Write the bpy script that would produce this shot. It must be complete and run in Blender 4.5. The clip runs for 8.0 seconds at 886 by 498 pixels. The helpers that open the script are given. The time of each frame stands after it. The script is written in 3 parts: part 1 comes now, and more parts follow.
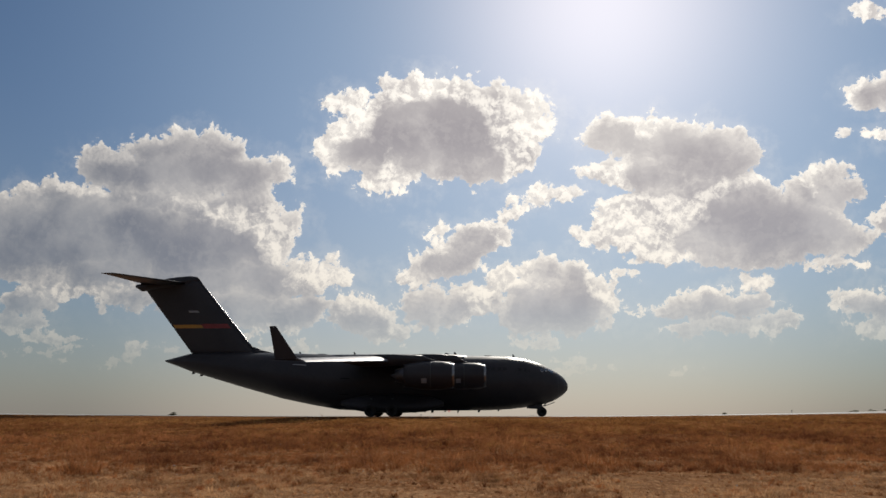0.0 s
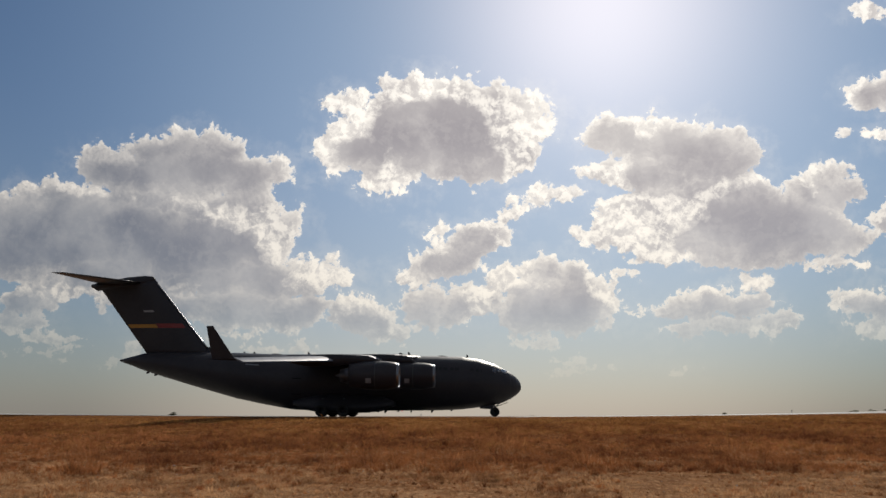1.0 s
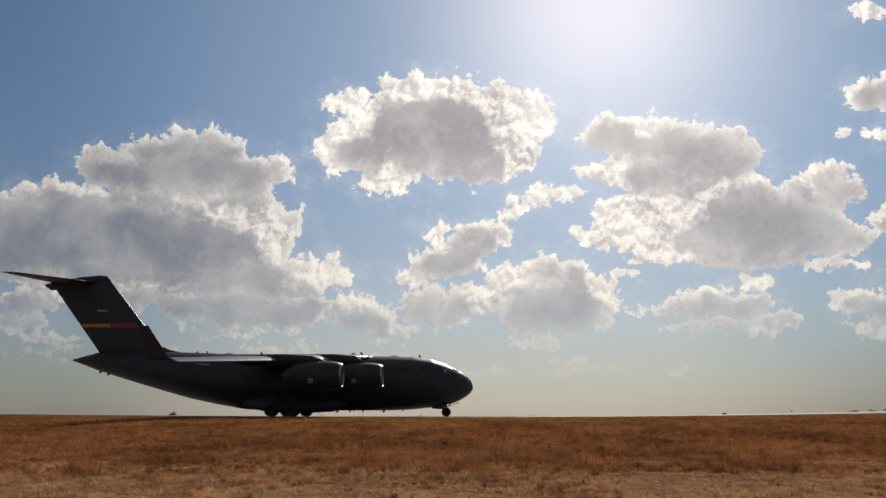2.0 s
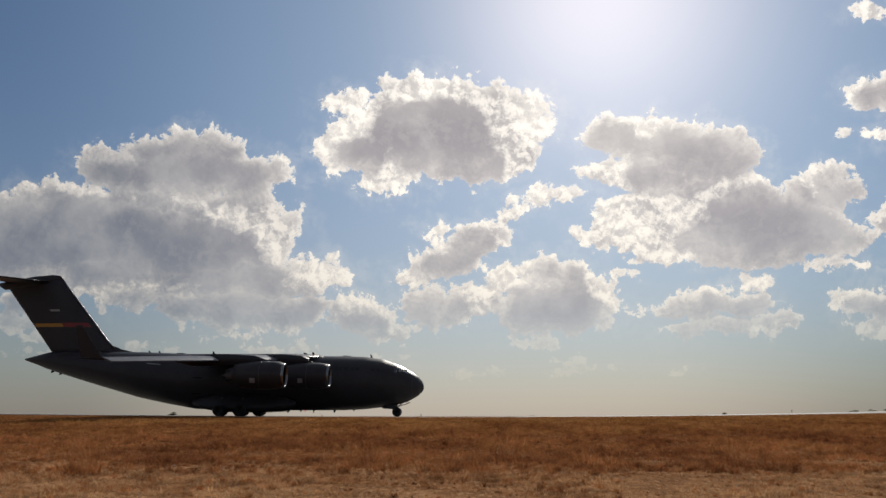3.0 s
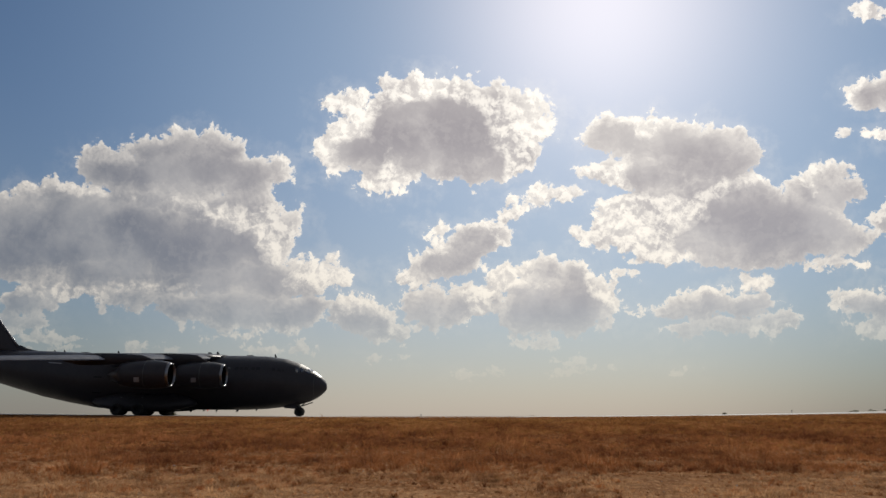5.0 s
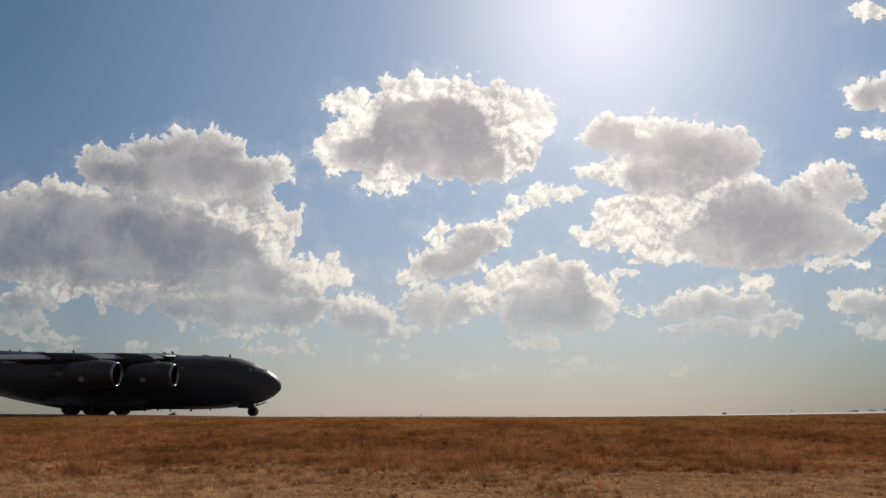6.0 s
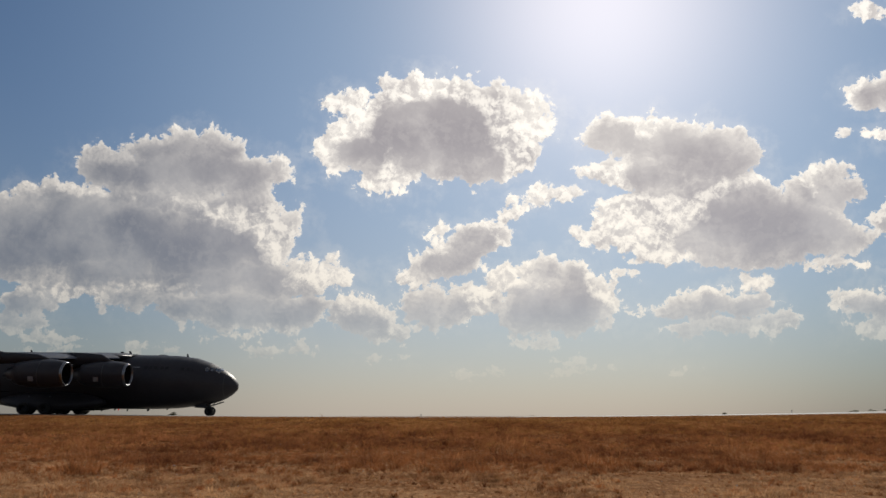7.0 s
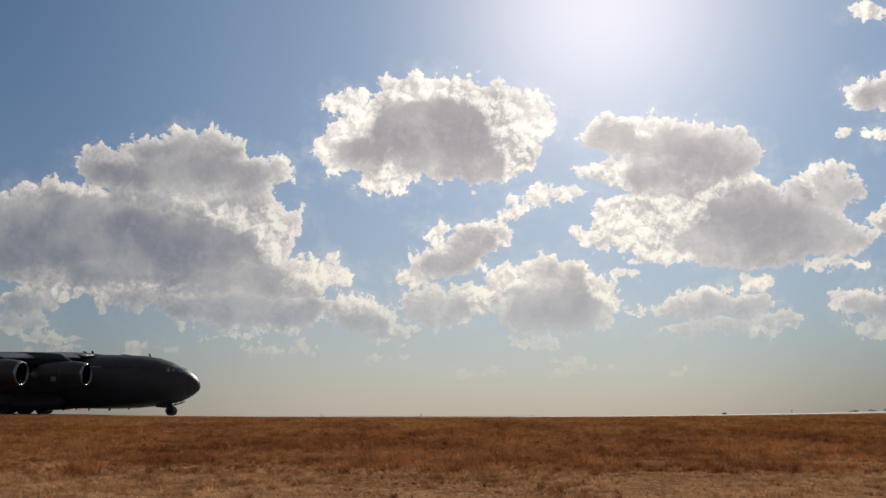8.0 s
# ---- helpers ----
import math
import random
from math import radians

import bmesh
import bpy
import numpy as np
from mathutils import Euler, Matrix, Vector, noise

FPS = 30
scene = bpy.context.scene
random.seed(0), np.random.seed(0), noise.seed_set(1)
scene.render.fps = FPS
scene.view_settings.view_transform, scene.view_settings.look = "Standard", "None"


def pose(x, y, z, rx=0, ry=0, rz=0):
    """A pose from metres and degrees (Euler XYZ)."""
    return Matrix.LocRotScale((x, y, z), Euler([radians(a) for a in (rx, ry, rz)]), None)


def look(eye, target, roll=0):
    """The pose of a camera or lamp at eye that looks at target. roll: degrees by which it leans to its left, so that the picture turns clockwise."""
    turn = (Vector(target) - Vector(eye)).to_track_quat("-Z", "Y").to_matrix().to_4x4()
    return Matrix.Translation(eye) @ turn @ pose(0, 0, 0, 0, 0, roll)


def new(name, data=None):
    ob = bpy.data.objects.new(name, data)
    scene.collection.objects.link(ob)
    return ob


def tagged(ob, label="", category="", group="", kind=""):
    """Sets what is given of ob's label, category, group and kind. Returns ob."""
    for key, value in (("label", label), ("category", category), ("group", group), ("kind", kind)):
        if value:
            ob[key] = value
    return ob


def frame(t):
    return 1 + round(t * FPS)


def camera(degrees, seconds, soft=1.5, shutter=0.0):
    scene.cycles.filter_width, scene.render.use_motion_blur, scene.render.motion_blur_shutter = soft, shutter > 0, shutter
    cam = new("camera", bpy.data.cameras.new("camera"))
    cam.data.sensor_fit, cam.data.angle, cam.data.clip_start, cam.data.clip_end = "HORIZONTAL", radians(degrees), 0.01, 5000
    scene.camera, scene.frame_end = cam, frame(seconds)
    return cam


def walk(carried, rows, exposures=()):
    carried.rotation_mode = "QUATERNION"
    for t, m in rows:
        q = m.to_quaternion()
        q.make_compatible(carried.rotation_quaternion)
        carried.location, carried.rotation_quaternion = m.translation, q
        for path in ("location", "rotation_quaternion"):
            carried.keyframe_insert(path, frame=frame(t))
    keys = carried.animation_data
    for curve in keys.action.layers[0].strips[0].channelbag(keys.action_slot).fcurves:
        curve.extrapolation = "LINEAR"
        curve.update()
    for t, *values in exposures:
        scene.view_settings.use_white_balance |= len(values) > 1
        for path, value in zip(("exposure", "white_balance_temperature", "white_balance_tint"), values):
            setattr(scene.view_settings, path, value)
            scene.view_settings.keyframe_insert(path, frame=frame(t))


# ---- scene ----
EYE_Z = 0.05
TILT = math.degrees(math.atan(296.15 / 1330.5))
cam = camera(61.02, 8.0, soft=1.5)
walk(cam, [(0.0, pose(0, 0, EYE_Z, 90 + TILT)), (8.0, pose(0, 0, EYE_Z, 90 + TILT))])

# ---- sky, sun ----
SUN_AZ, SUN_EL = 13.2, 31.0          # degrees clockwise from +y, degrees above the horizon
sun_dir = Vector((math.sin(radians(SUN_AZ)) * math.cos(radians(SUN_EL)),
                  math.cos(radians(SUN_AZ)) * math.cos(radians(SUN_EL)), math.sin(radians(SUN_EL))))
sun = new("sun", bpy.data.lights.new("sun", "SUN"))
sun.data.energy, sun.data.angle, sun.data.color = 3.6, radians(0.53), (1.0, 0.93, 0.82)
sun.matrix_basis = look(sun_dir * 300, (0, 0, 0))

world = bpy.data.worlds.new("sky")
scene.world = world
world.use_nodes = True
wt = world.node_tree
wt.nodes.clear()


class Nodes:
    """Short names for the nodes of one tree."""

    def __init__(self, tree):
        self.tree = tree

    def add(self, kind):
        return self.tree.nodes.new(kind)

    def put(self, socket, value):
        if isinstance(value, bpy.types.NodeSocket):
            self.tree.links.new(value, socket)
        else:
            socket.default_value = value

    def m(self, op, a, b=0.0, c=0.0, clamp=False):
        n = self.add("ShaderNodeMath")
        n.operation = op
        n.use_clamp = clamp
        for s, v in zip(n.inputs, (a, b, c)):
            self.put(s, v)
        return n.outputs[0]

    def v(self, op, a, b=(0, 0, 0), c=(0, 0, 0)):
        n = self.add("ShaderNodeVectorMath")
        n.operation = op
        for s, v in zip(n.inputs, (a, b, c)):
            self.put(s, v)
        return n.outputs["Value" if op in ("DOT_PRODUCT", "LENGTH", "DISTANCE") else "Vector"]

    def step(self, x, lo, hi, a=0.0, b=1.0):
        n = self.add("ShaderNodeMapRange")
        n.interpolation_type = "SMOOTHSTEP"
        for s, v in zip(n.inputs, (x, lo, hi, a, b)):
            self.put(s, v)
        return n.outputs[0]

    def mix(self, fac, a, b, blend="MIX"):
        n = self.add("ShaderNodeMix")
        n.data_type = "RGBA"
        n.blend_type = blend
        self.put(n.inputs[0], fac)
        for s, v in ((n.inputs[6], a), (n.inputs[7], b)):
            self.put(s, v if isinstance(v, bpy.types.NodeSocket) else (*v, 1.0)[:4])
        return n.outputs[2]

    def noise(self, vec, scale, detail=4.0, rough=0.55, dims="3D", distortion=0.0):
        n = self.add("ShaderNodeTexNoise")
        n.noise_dimensions = dims
        if vec is not None:
            self.put(n.inputs["Vector"], vec)
        for key, val in (("Scale", scale), ("Detail", detail), ("Roughness", rough), ("Distortion", distortion)):
            n.inputs[key].default_value = val
        return n


# The cloud cover as a field over the sky's tangent plane, in hundredths: how deep a place lies inside a cloud's outline.
cover = bpy.data.node_groups.new("cloud_cover", "ShaderNodeTree")
cover.interface.new_socket("Place", in_out="INPUT", socket_type="NodeSocketVector")
for socket_name in ("Depth", "Core", "Lumps"):
    cover.interface.new_socket(socket_name, in_out="OUTPUT", socket_type="NodeSocketFloat")
cg = Nodes(cover)
c_in, c_out = cg.add("NodeGroupInput"), cg.add("NodeGroupOutput")
place = c_in.outputs[0]
wob = cg.noise(place, 0.13, 4, 0.55)
warp = cg.v("MULTIPLY", cg.v("SUBTRACT", wob.outputs["Color"], (0.5, 0.5, 0.5)), (5.5, 4.2, 0))
fine_w = cg.noise(place, 0.55, 4, 0.58)
warp2 = cg.v("MULTIPLY", cg.v("SUBTRACT", fine_w.outputs["Color"], (0.5, 0.5, 0.5)), (2.2, 2.0, 0))
bent = cg.v("ADD", cg.v("ADD", place, warp), warp2)
bent_core = cg.v("ADD", cg.v("ADD", place, cg.v("MULTIPLY", warp, (0.5, 0.4, 0))), cg.v("MULTIPLY", warp2, (1.2, 1.2, 0)))
chain = [None, None]


def inside(which, at, cx, cy, rx, ry, blend):
    """Adds an ellipse to a field of depths: its depth is the distance to its edge."""
    q = cg.v("MULTIPLY_ADD", at, (1 / rx, 1 / ry, 0), (-cx / rx, -cy / ry, 0))
    k0 = cg.v("LENGTH", q)
    k1 = cg.v("LENGTH", cg.v("MULTIPLY", q, (1 / rx, 1 / ry, 0)))
    d = cg.m("DIVIDE", cg.m("MULTIPLY", k0, cg.m("SUBTRACT", 1.0, k0)), cg.m("MAXIMUM", k1, 0.001))
    d = cg.m("SMOOTH_MIN", d, 0.85 * min(rx, ry), 0.5)
    chain[which] = d if chain[which] is None else cg.m("SMOOTH_MAX", chain[which], d, blend)


def puff(cx, cy, rx, ry):
    """One rounded mass of a cloud."""
    inside(0, bent, cx, cy, rx, ry + (0.35 if 0.9 < ry < 2.5 else 0.0), 0.5)


def heart(cx, cy, rx, ry):
    """A dense part of a cloud that the sun does not shine through."""
    inside(1, bent_core, cx, cy, rx, ry + (0.45 if ry < 2.0 else 0.0), 0.35)


# high mound
puff(-35.6, 10.6, 13.2, 3.9)
puff(-33.4, 13.3, 7.9, 2.3)
puff(-25.9, 9.7, 4.7, 3.5)
puff(-45.4, 11.2, 4.1, 2.1)
puff(-21.3, 10.2, 1.7, 1.5)
# long grey bank
puff(-49.2, 3.1, 16.2, 5.4)
puff(-34.1, 0.8, 14.3, 5.4)
puff(-22.8, 3.7, 5.0, 2.0)
puff(-54.4, 0.1, 13.5, 4.4)
puff(-43.1, 6.7, 11.3, 1.8)
puff(-28.9, 5.9, 7.5, 2.0)
# lower bank
puff(-25.9, -3.7, 12.4, 3.3)
puff(-17.6, -3.7, 5.4, 2.0)
puff(-22.8, -8.0, 9.0, 2.9)
puff(-28.9, -7.4, 8.3, 2.4)
puff(-36.4, -6.8, 3.0, 1.2)
puff(-41.6, -6.1, 5.4, 1.5)
# small ones along the bank
puff(-55.3, -6.3, 4.4, 2.7)
puff(-56.7, -9.5, 4.5, 1.2)
puff(-10.8, -8.9, 5.0, 2.4)
puff(-7.1, -10.6, 3.5, 1.4)
# large cumulus under the sun
puff(-1.1, 15.9, 12.4, 6.2)
puff(5.0, 19.6, 7.9, 3.5)
puff(-3.3, 21.3, 5.0, 2.7)
puff(-10.8, 13.5, 6.2, 4.2)
puff(-12.3, 19.8, 4.1, 1.5)
puff(-7.1, 9.7, 4.5, 2.6)
puff(4.2, 11.2, 6.8, 2.9)
puff(11.1, 17.5, 4.2, 3.0)
puff(9.5, 12.9, 3.8, 2.4)
# broad cumulus group
puff(31.3, 14.2, 10.1, 3.3)
puff(35.0, 12.0, 8.1, 3.5)
puff(22.2, 15.0, 3.9, 2.3)
puff(26.0, 9.7, 7.5, 2.7)
puff(29.8, 4.4, 10.1, 4.2)
puff(42.5, 3.7, 12.4, 5.4)
puff(51.0, 8.2, 5.0, 2.9)
puff(38.8, 0.2, 10.9, 2.4)
puff(50.1, 1.4, 7.2, 2.7)
puff(23.8, 2.3, 6.5, 1.8)
puff(38.0, 8.0, 6.8, 3.0)
# scraps and wisps
puff(13.2, 7.4, 2.3, 1.1)
puff(8.7, 4.7, 1.3, 0.6)
puff(58.0, 20.7, 4.1, 2.9)
puff(57.2, 31.8, 3.5, 0.9)
puff(54.9, 15.3, 2.0, 0.5)
puff(58.7, 4.2, 2.1, 2.0)
puff(53.1, -2.4, 3.2, 0.5)
puff(24.9, -2.8, 1.7, 0.7)
# ragged middle cloud
puff(5.0, 2.0, 4.1, 1.8)
puff(1.2, -1.4, 5.0, 2.1)
puff(-3.2, -3.7, 3.5, 1.1)
puff(-1.1, -7.8, 4.8, 2.7)
puff(3.6, -7.4, 3.5, 2.1)
# low flat cloud
puff(15.1, -3.1, 5.4, 1.5)
puff(14.7, -7.8, 8.1, 3.8)
puff(20.7, -5.9, 3.6, 2.4)
# long low cloud
puff(36.5, -7.6, 8.3, 1.8)
puff(41.5, -4.6, 2.6, 1.3)
puff(35.8, -10.4, 6.6, 1.1)
puff(42.5, -10.1, 4.4, 1.3)
puff(31.3, -7.9, 3.6, 1.2)
# low pair
puff(56.1, -7.4, 4.4, 1.7)
puff(57.2, -10.6, 3.5, 1.0)
# hazy streaks near the horizon
puff(-21.7, -13.1, 4.2, 0.7)
puff(-39.0, -13.1, 3.2, 0.6)
puff(16.6, -14.6, 2.3, 0.5)
puff(-8.6, -14.5, 1.8, 0.4)
puff(-52.2, -11.6, 4.7, 0.7)
# dense hearts
heart(-1.4, 16.3, 7.5, 3.5)
heart(0.1, 13.0, 6.8, 2.6)
heart(-10.8, 12.6, 2.7, 1.5)
heart(4.1, 10.6, 3.5, 1.4)
heart(-35.6, 11.0, 12.0, 3.5)
heart(-32.6, 13.0, 6.8, 2.0)
heart(-26.6, 9.5, 5.3, 3.0)
heart(-40.9, 10.1, 5.3, 1.8)
heart(-51.4, 2.5, 15.0, 4.5)
heart(-54.4, 0.1, 10.5, 3.8)
heart(-34.1, -0.3, 9.8, 3.8)
heart(-41.6, 4.6, 9.0, 1.7)
heart(-26.6, -6.7, 9.4, 2.7)
heart(-19.1, -7.4, 5.0, 2.0)
heart(-25.9, -3.1, 5.3, 1.1)
heart(33.9, 13.5, 8.4, 2.7)
heart(30.1, 9.7, 5.4, 1.3)
heart(38.8, 12.7, 4.5, 2.3)
heart(22.2, 14.7, 3.0, 1.5)
heart(43.3, 5.0, 7.8, 3.5)
heart(44.0, 1.6, 12.4, 3.2)
heart(37.3, 1.2, 6.3, 2.0)
heart(52.7, 8.0, 3.2, 1.8)
heart(37.3, -2.2, 5.0, 0.9)
heart(0.8, -2.6, 3.6, 1.7)
heart(-1.4, -7.8, 4.1, 2.3)
heart(3.8, 1.0, 2.7, 1.1)
heart(14.7, -8.6, 7.2, 3.0)
heart(11.0, -8.2, 4.2, 2.9)
heart(36.5, -8.3, 7.5, 1.2)
heart(43.7, -7.1, 2.7, 1.2)
heart(35.4, -10.6, 4.5, 0.7)
heart(58.5, 20.2, 2.9, 1.8)
heart(-55.2, -7.8, 3.5, 1.2)
heart(-40.1, -7.1, 4.2, 0.8)
heart(-10.8, -9.8, 3.0, 1.1)
heart(56.1, -8.0, 2.7, 0.8)
heart(15.1, -3.5, 3.0, 0.6)
# further scraps, fringes and low streaks
puff(-42.0, -2.5, 9.0, 3.2)
heart(-45.5, -1.2, 10.0, 2.6)
puff(-36.5, -4.6, 6.5, 1.5)
puff(-49.0, -5.0, 5.0, 1.2)
puff(2.6, -0.2, 4.6, 2.0)
puff(6.2, 1.6, 3.4, 1.9)
puff(15.5, -4.8, 6.5, 1.6)
puff(5.4, -5.6, 3.4, 1.4)
puff(-0.6, 2.7, 1.6, 0.7)
puff(10.6, 6.0, 1.6, 0.6)
puff(16.5, 7.4, 2.2, 0.8)
puff(8.8, -2.6, 1.2, 0.9)
puff(26.5, -1.2, 2.6, 0.9)
puff(31.5, 0.2, 6.0, 2.2)
puff(52.0, -2.3, 4.0, 0.6)
puff(8.0, -4.4, 3.0, 1.2)
puff(24.6, -7.6, 1.6, 0.8)
puff(44.4, -7.4, 1.8, 0.9)
puff(57.6, 15.2, 1.6, 0.5)
puff(-42.8, -14.6, 2.2, 0.4)
puff(-54.5, -14.0, 2.6, 0.5)
puff(-49.5, -12.8, 2.0, 0.4)
puff(5.0, -16.6, 2.4, 0.4)
puff(17.0, -15.9, 3.0, 0.4)
puff(31.0, -16.6, 1.6, 0.3)
puff(-28.0, -11.2, 3.4, 0.5)
puff(12.0, -12.4, 3.2, 0.5)
# beyond the part of the sky that is in view the scattered clouds go on
far_n = cg.noise(place, 0.045, 5, 0.55)
sides = cg.add("ShaderNodeSeparateXYZ")
cg.put(sides.inputs[0], place)
out_x = cg.step(cg.m("ABSOLUTE", sides.outputs[0]), 62.0, 72.0)
out_y = cg.step(sides.outputs[1], 36.0, 46.0)
outside = cg.m("MAXIMUM", out_x, out_y)
scatter = cg.m("MULTIPLY_ADD", far_n.outputs[0], 24.0, -13.0)
heads = cg.add("ShaderNodeTexVoronoi")
heads.voronoi_dimensions = "2D"
heads.feature = "SMOOTH_F1"
heads.normalize = True
cg.put(heads.inputs["Vector"], cg.v("ADD", place, warp2))
for key, val in (("Scale", 0.34), ("Detail", 3.0), ("Roughness", 0.52), ("Lacunarity", 2.3), ("Smoothness", 0.25)):
    heads.inputs[key].default_value = val
billow = cg.noise(place, 0.30, 7, 0.6, "2D")
crinkle = cg.noise(cg.v("ADD", place, warp2), 1.5, 5, 0.62, "2D")
lumps = cg.m("MULTIPLY_ADD", heads.outputs["Distance"], -3.6, 1.2)
lumps = cg.m("ADD", lumps, cg.m("MULTIPLY_ADD", crinkle.outputs[0], 1.3, -0.65))
ragged = cg.m("ADD", lumps, cg.m("MULTIPLY_ADD", billow.outputs[0], 3.4, -1.7))
depth = cg.m("ADD", chain[0], ragged)
depth = cg.m("MAXIMUM", depth, cg.m("MULTIPLY_ADD", outside, 40.0, cg.m("ADD", cg.m("ADD", scatter, lumps), -40.0)))
core = cg.m("ADD", chain[1], cg.m("MULTIPLY_ADD", ragged, 0.55, 0.0))
core = cg.m("MAXIMUM", core, cg.m("ADD", depth, cg.m("MULTIPLY_ADD", outside, 40.0, -42.0)))
for sock, val in zip(c_out.inputs, (depth, core, lumps)):
    cg.put(sock, val)

w = Nodes(wt)
way = w.add("ShaderNodeTexCoord").outputs["Generated"]
turn = w.add("ShaderNodeVectorRotate")
turn.rotation_type = "X_AXIS"
w.put(turn.inputs["Vector"], way)
turn.inputs["Angle"].default_value = -radians(TILT)
sx = w.add("ShaderNodeSeparateXYZ")
w.put(sx.inputs[0], turn.outputs[0])
ahead = w.m("MAXIMUM", w.m("ABSOLUTE", sx.outputs[1]), 0.12)
flat = w.add("ShaderNodeCombineXYZ")
w.put(flat.inputs[0], w.m("MULTIPLY", w.m("DIVIDE", sx.outputs[0], ahead), 100.0))
w.put(flat.inputs[1], w.m("MULTIPLY", w.m("DIVIDE", sx.outputs[2], ahead), 100.0))
behind = w.m("LESS_THAN", sx.outputs[1], 0.12)
w.put(flat.inputs[2], w.m("MULTIPLY", behind, 90.0))
here = w.v("ADD", flat.outputs[0], (0, 0, 0))
shift_back = w.add("ShaderNodeCombineXYZ")
w.put(shift_back.inputs[0], w.m("MULTIPLY", behind, 400.0))
here = w.v("ADD", here, shift_back.outputs[0])
to_sun = w.v("NORMALIZE", w.v("SUBTRACT", (23.5, 37.0, 0), here))


def depth_at(p):
    n = w.add("ShaderNodeGroup")
    n.node_tree = cover
    w.put(n.inputs[0], p)
    return n.outputs


d0, c0, lump0 = depth_at(here)
d1, c1, lump1 = depth_at(w.v("ADD", here, w.v("MULTIPLY", to_sun, (0.8, 0.8, 0))))
up = w.add("ShaderNodeSeparateXYZ")
w.put(up.inputs[0], way)
el = up.outputs[2]
near_sun = w.v("DOT_PRODUCT", way, tuple(sun_dir))

nish = w.add("ShaderNodeTexSky")
nish.sky_type = "NISHITA"
nish.sun_disc = False
nish.sun_elevation = radians(SUN_EL)
nish.sun_rotation = radians(SUN_AZ)
nish.air_density = 1.0
nish.dust_density = 0.35
nish.ozone_density = 1.6
SKY = 0.051
clear = w.mix(1.0, nish.outputs[0], (SKY * 0.83, SKY * 0.985, SKY * 1.12), "MULTIPLY")
# dust haze low over the plain, and glow towards the sun
level = w.v("NORMALIZE", w.v("MULTIPLY", way, (1, 1, 0)))
# the haze also dims to both sides: lens vignetting put into its colour
toward = w.v("DOT_PRODUCT", level, (0.05, 0.999, 0))
haze = w.mix(w.step(toward, -0.2, 0.86), (0.20, 0.192, 0.182), (0.225, 0.207, 0.19))
haze = w.mix(w.step(toward, 0.87, 1.0), haze, (0.460, 0.400, 0.350))
broad = w.step(near_sun, 0.72, 1.0)
clear = w.mix(broad, clear, (0.10, 0.123, 0.134), "ADD")
low = w.m("POWER", w.m("SUBTRACT", 1.0, w.m("MAXIMUM", el, 0.0), clamp=True), 5.2)
clear = w.mix(w.m("MULTIPLY", low, 0.9), clear, haze)
aureole = w.m("POWER", w.m("MAXIMUM", near_sun, 0.0), 60.0)
clear = w.mix(aureole, clear, (0.44, 0.33, 0.29), "ADD")
# clouds: thin parts and edges let the sun through, dense hearts are grey
glow = w.step(near_sun, 0.74, 0.98)
lit = w.mix(glow, (0.80, 0.755, 0.70), (1.15, 1.09, 1.0))
grey = w.mix(glow, (0.150, 0.164, 0.200), (0.37, 0.34, 0.355))
swell = w.noise(here, 0.10, 4, 0.5, "2D")
grey = w.mix(w.step(swell.outputs[0], 0.40, 0.72, 0.0, 0.20), grey, lit)
lit = w.mix(w.m("MULTIPLY", low, 1.3, clamp=True), lit, w.mix(1.0, lit, (1.0, 0.92, 0.79), "MULTIPLY"))
relief = w.step(w.m("SUBTRACT", lump0, lump1), -0.6, 0.6)
sunny = w.step(w.m("SUBTRACT", d0, d1), -0.9, 0.45, 0.45, 1.0)
edge = w.m("MULTIPLY", sunny, w.m("POWER", 2.718, w.m("MULTIPLY", w.m("MAXIMUM", d0, 0.0), -0.6)))
dense = w.step(w.m("ADD", w.m("MULTIPLY", c0, 0.5), w.m("MULTIPLY", c1, 0.5)), -1.35, 0.55)
loose = w.m("MULTIPLY_ADD", relief, 0.60, w.step(swell.outputs[0], 0.3, 0.7, 0.20, 0.50))
thin = w.m("MAXIMUM", w.m("MULTIPLY", edge, w.m("MULTIPLY_ADD", dense, -0.15, 1.0)), w.m("MULTIPLY", loose, w.m("SUBTRACT", 1.0, dense)))
thin = w.m("MAXIMUM", thin, w.m("MULTIPLY", w.m("MULTIPLY", relief, dense), 0.09))
cloud = w.mix(thin, grey, lit)
cloud = w.mix(w.m("MULTIPLY", low, 0.42), cloud, clear)
alpha = w.step(d0, -0.10, 0.42)
veil = w.m("MULTIPLY", w.step(d0, -2.6, 0.2), w.step(swell.outputs[0], 0.35, 0.65, 0.02, 0.14))
alpha = w.m("MAXIMUM", alpha, veil)
alpha = w.m("MULTIPLY", alpha, w.step(el, 0.05, 0.17, 0.22, 1.0))
total = w.mix(alpha, clear, cloud)
bg = w.add("ShaderNodeBackground")
w.put(bg.inputs[0], total)
bg.inputs[1].default_value = 1.0
w_out = w.add("ShaderNodeOutputWorld")
w.put(w_out.inputs[0], bg.outputs[0])
scene.view_settings.exposure = 0.0


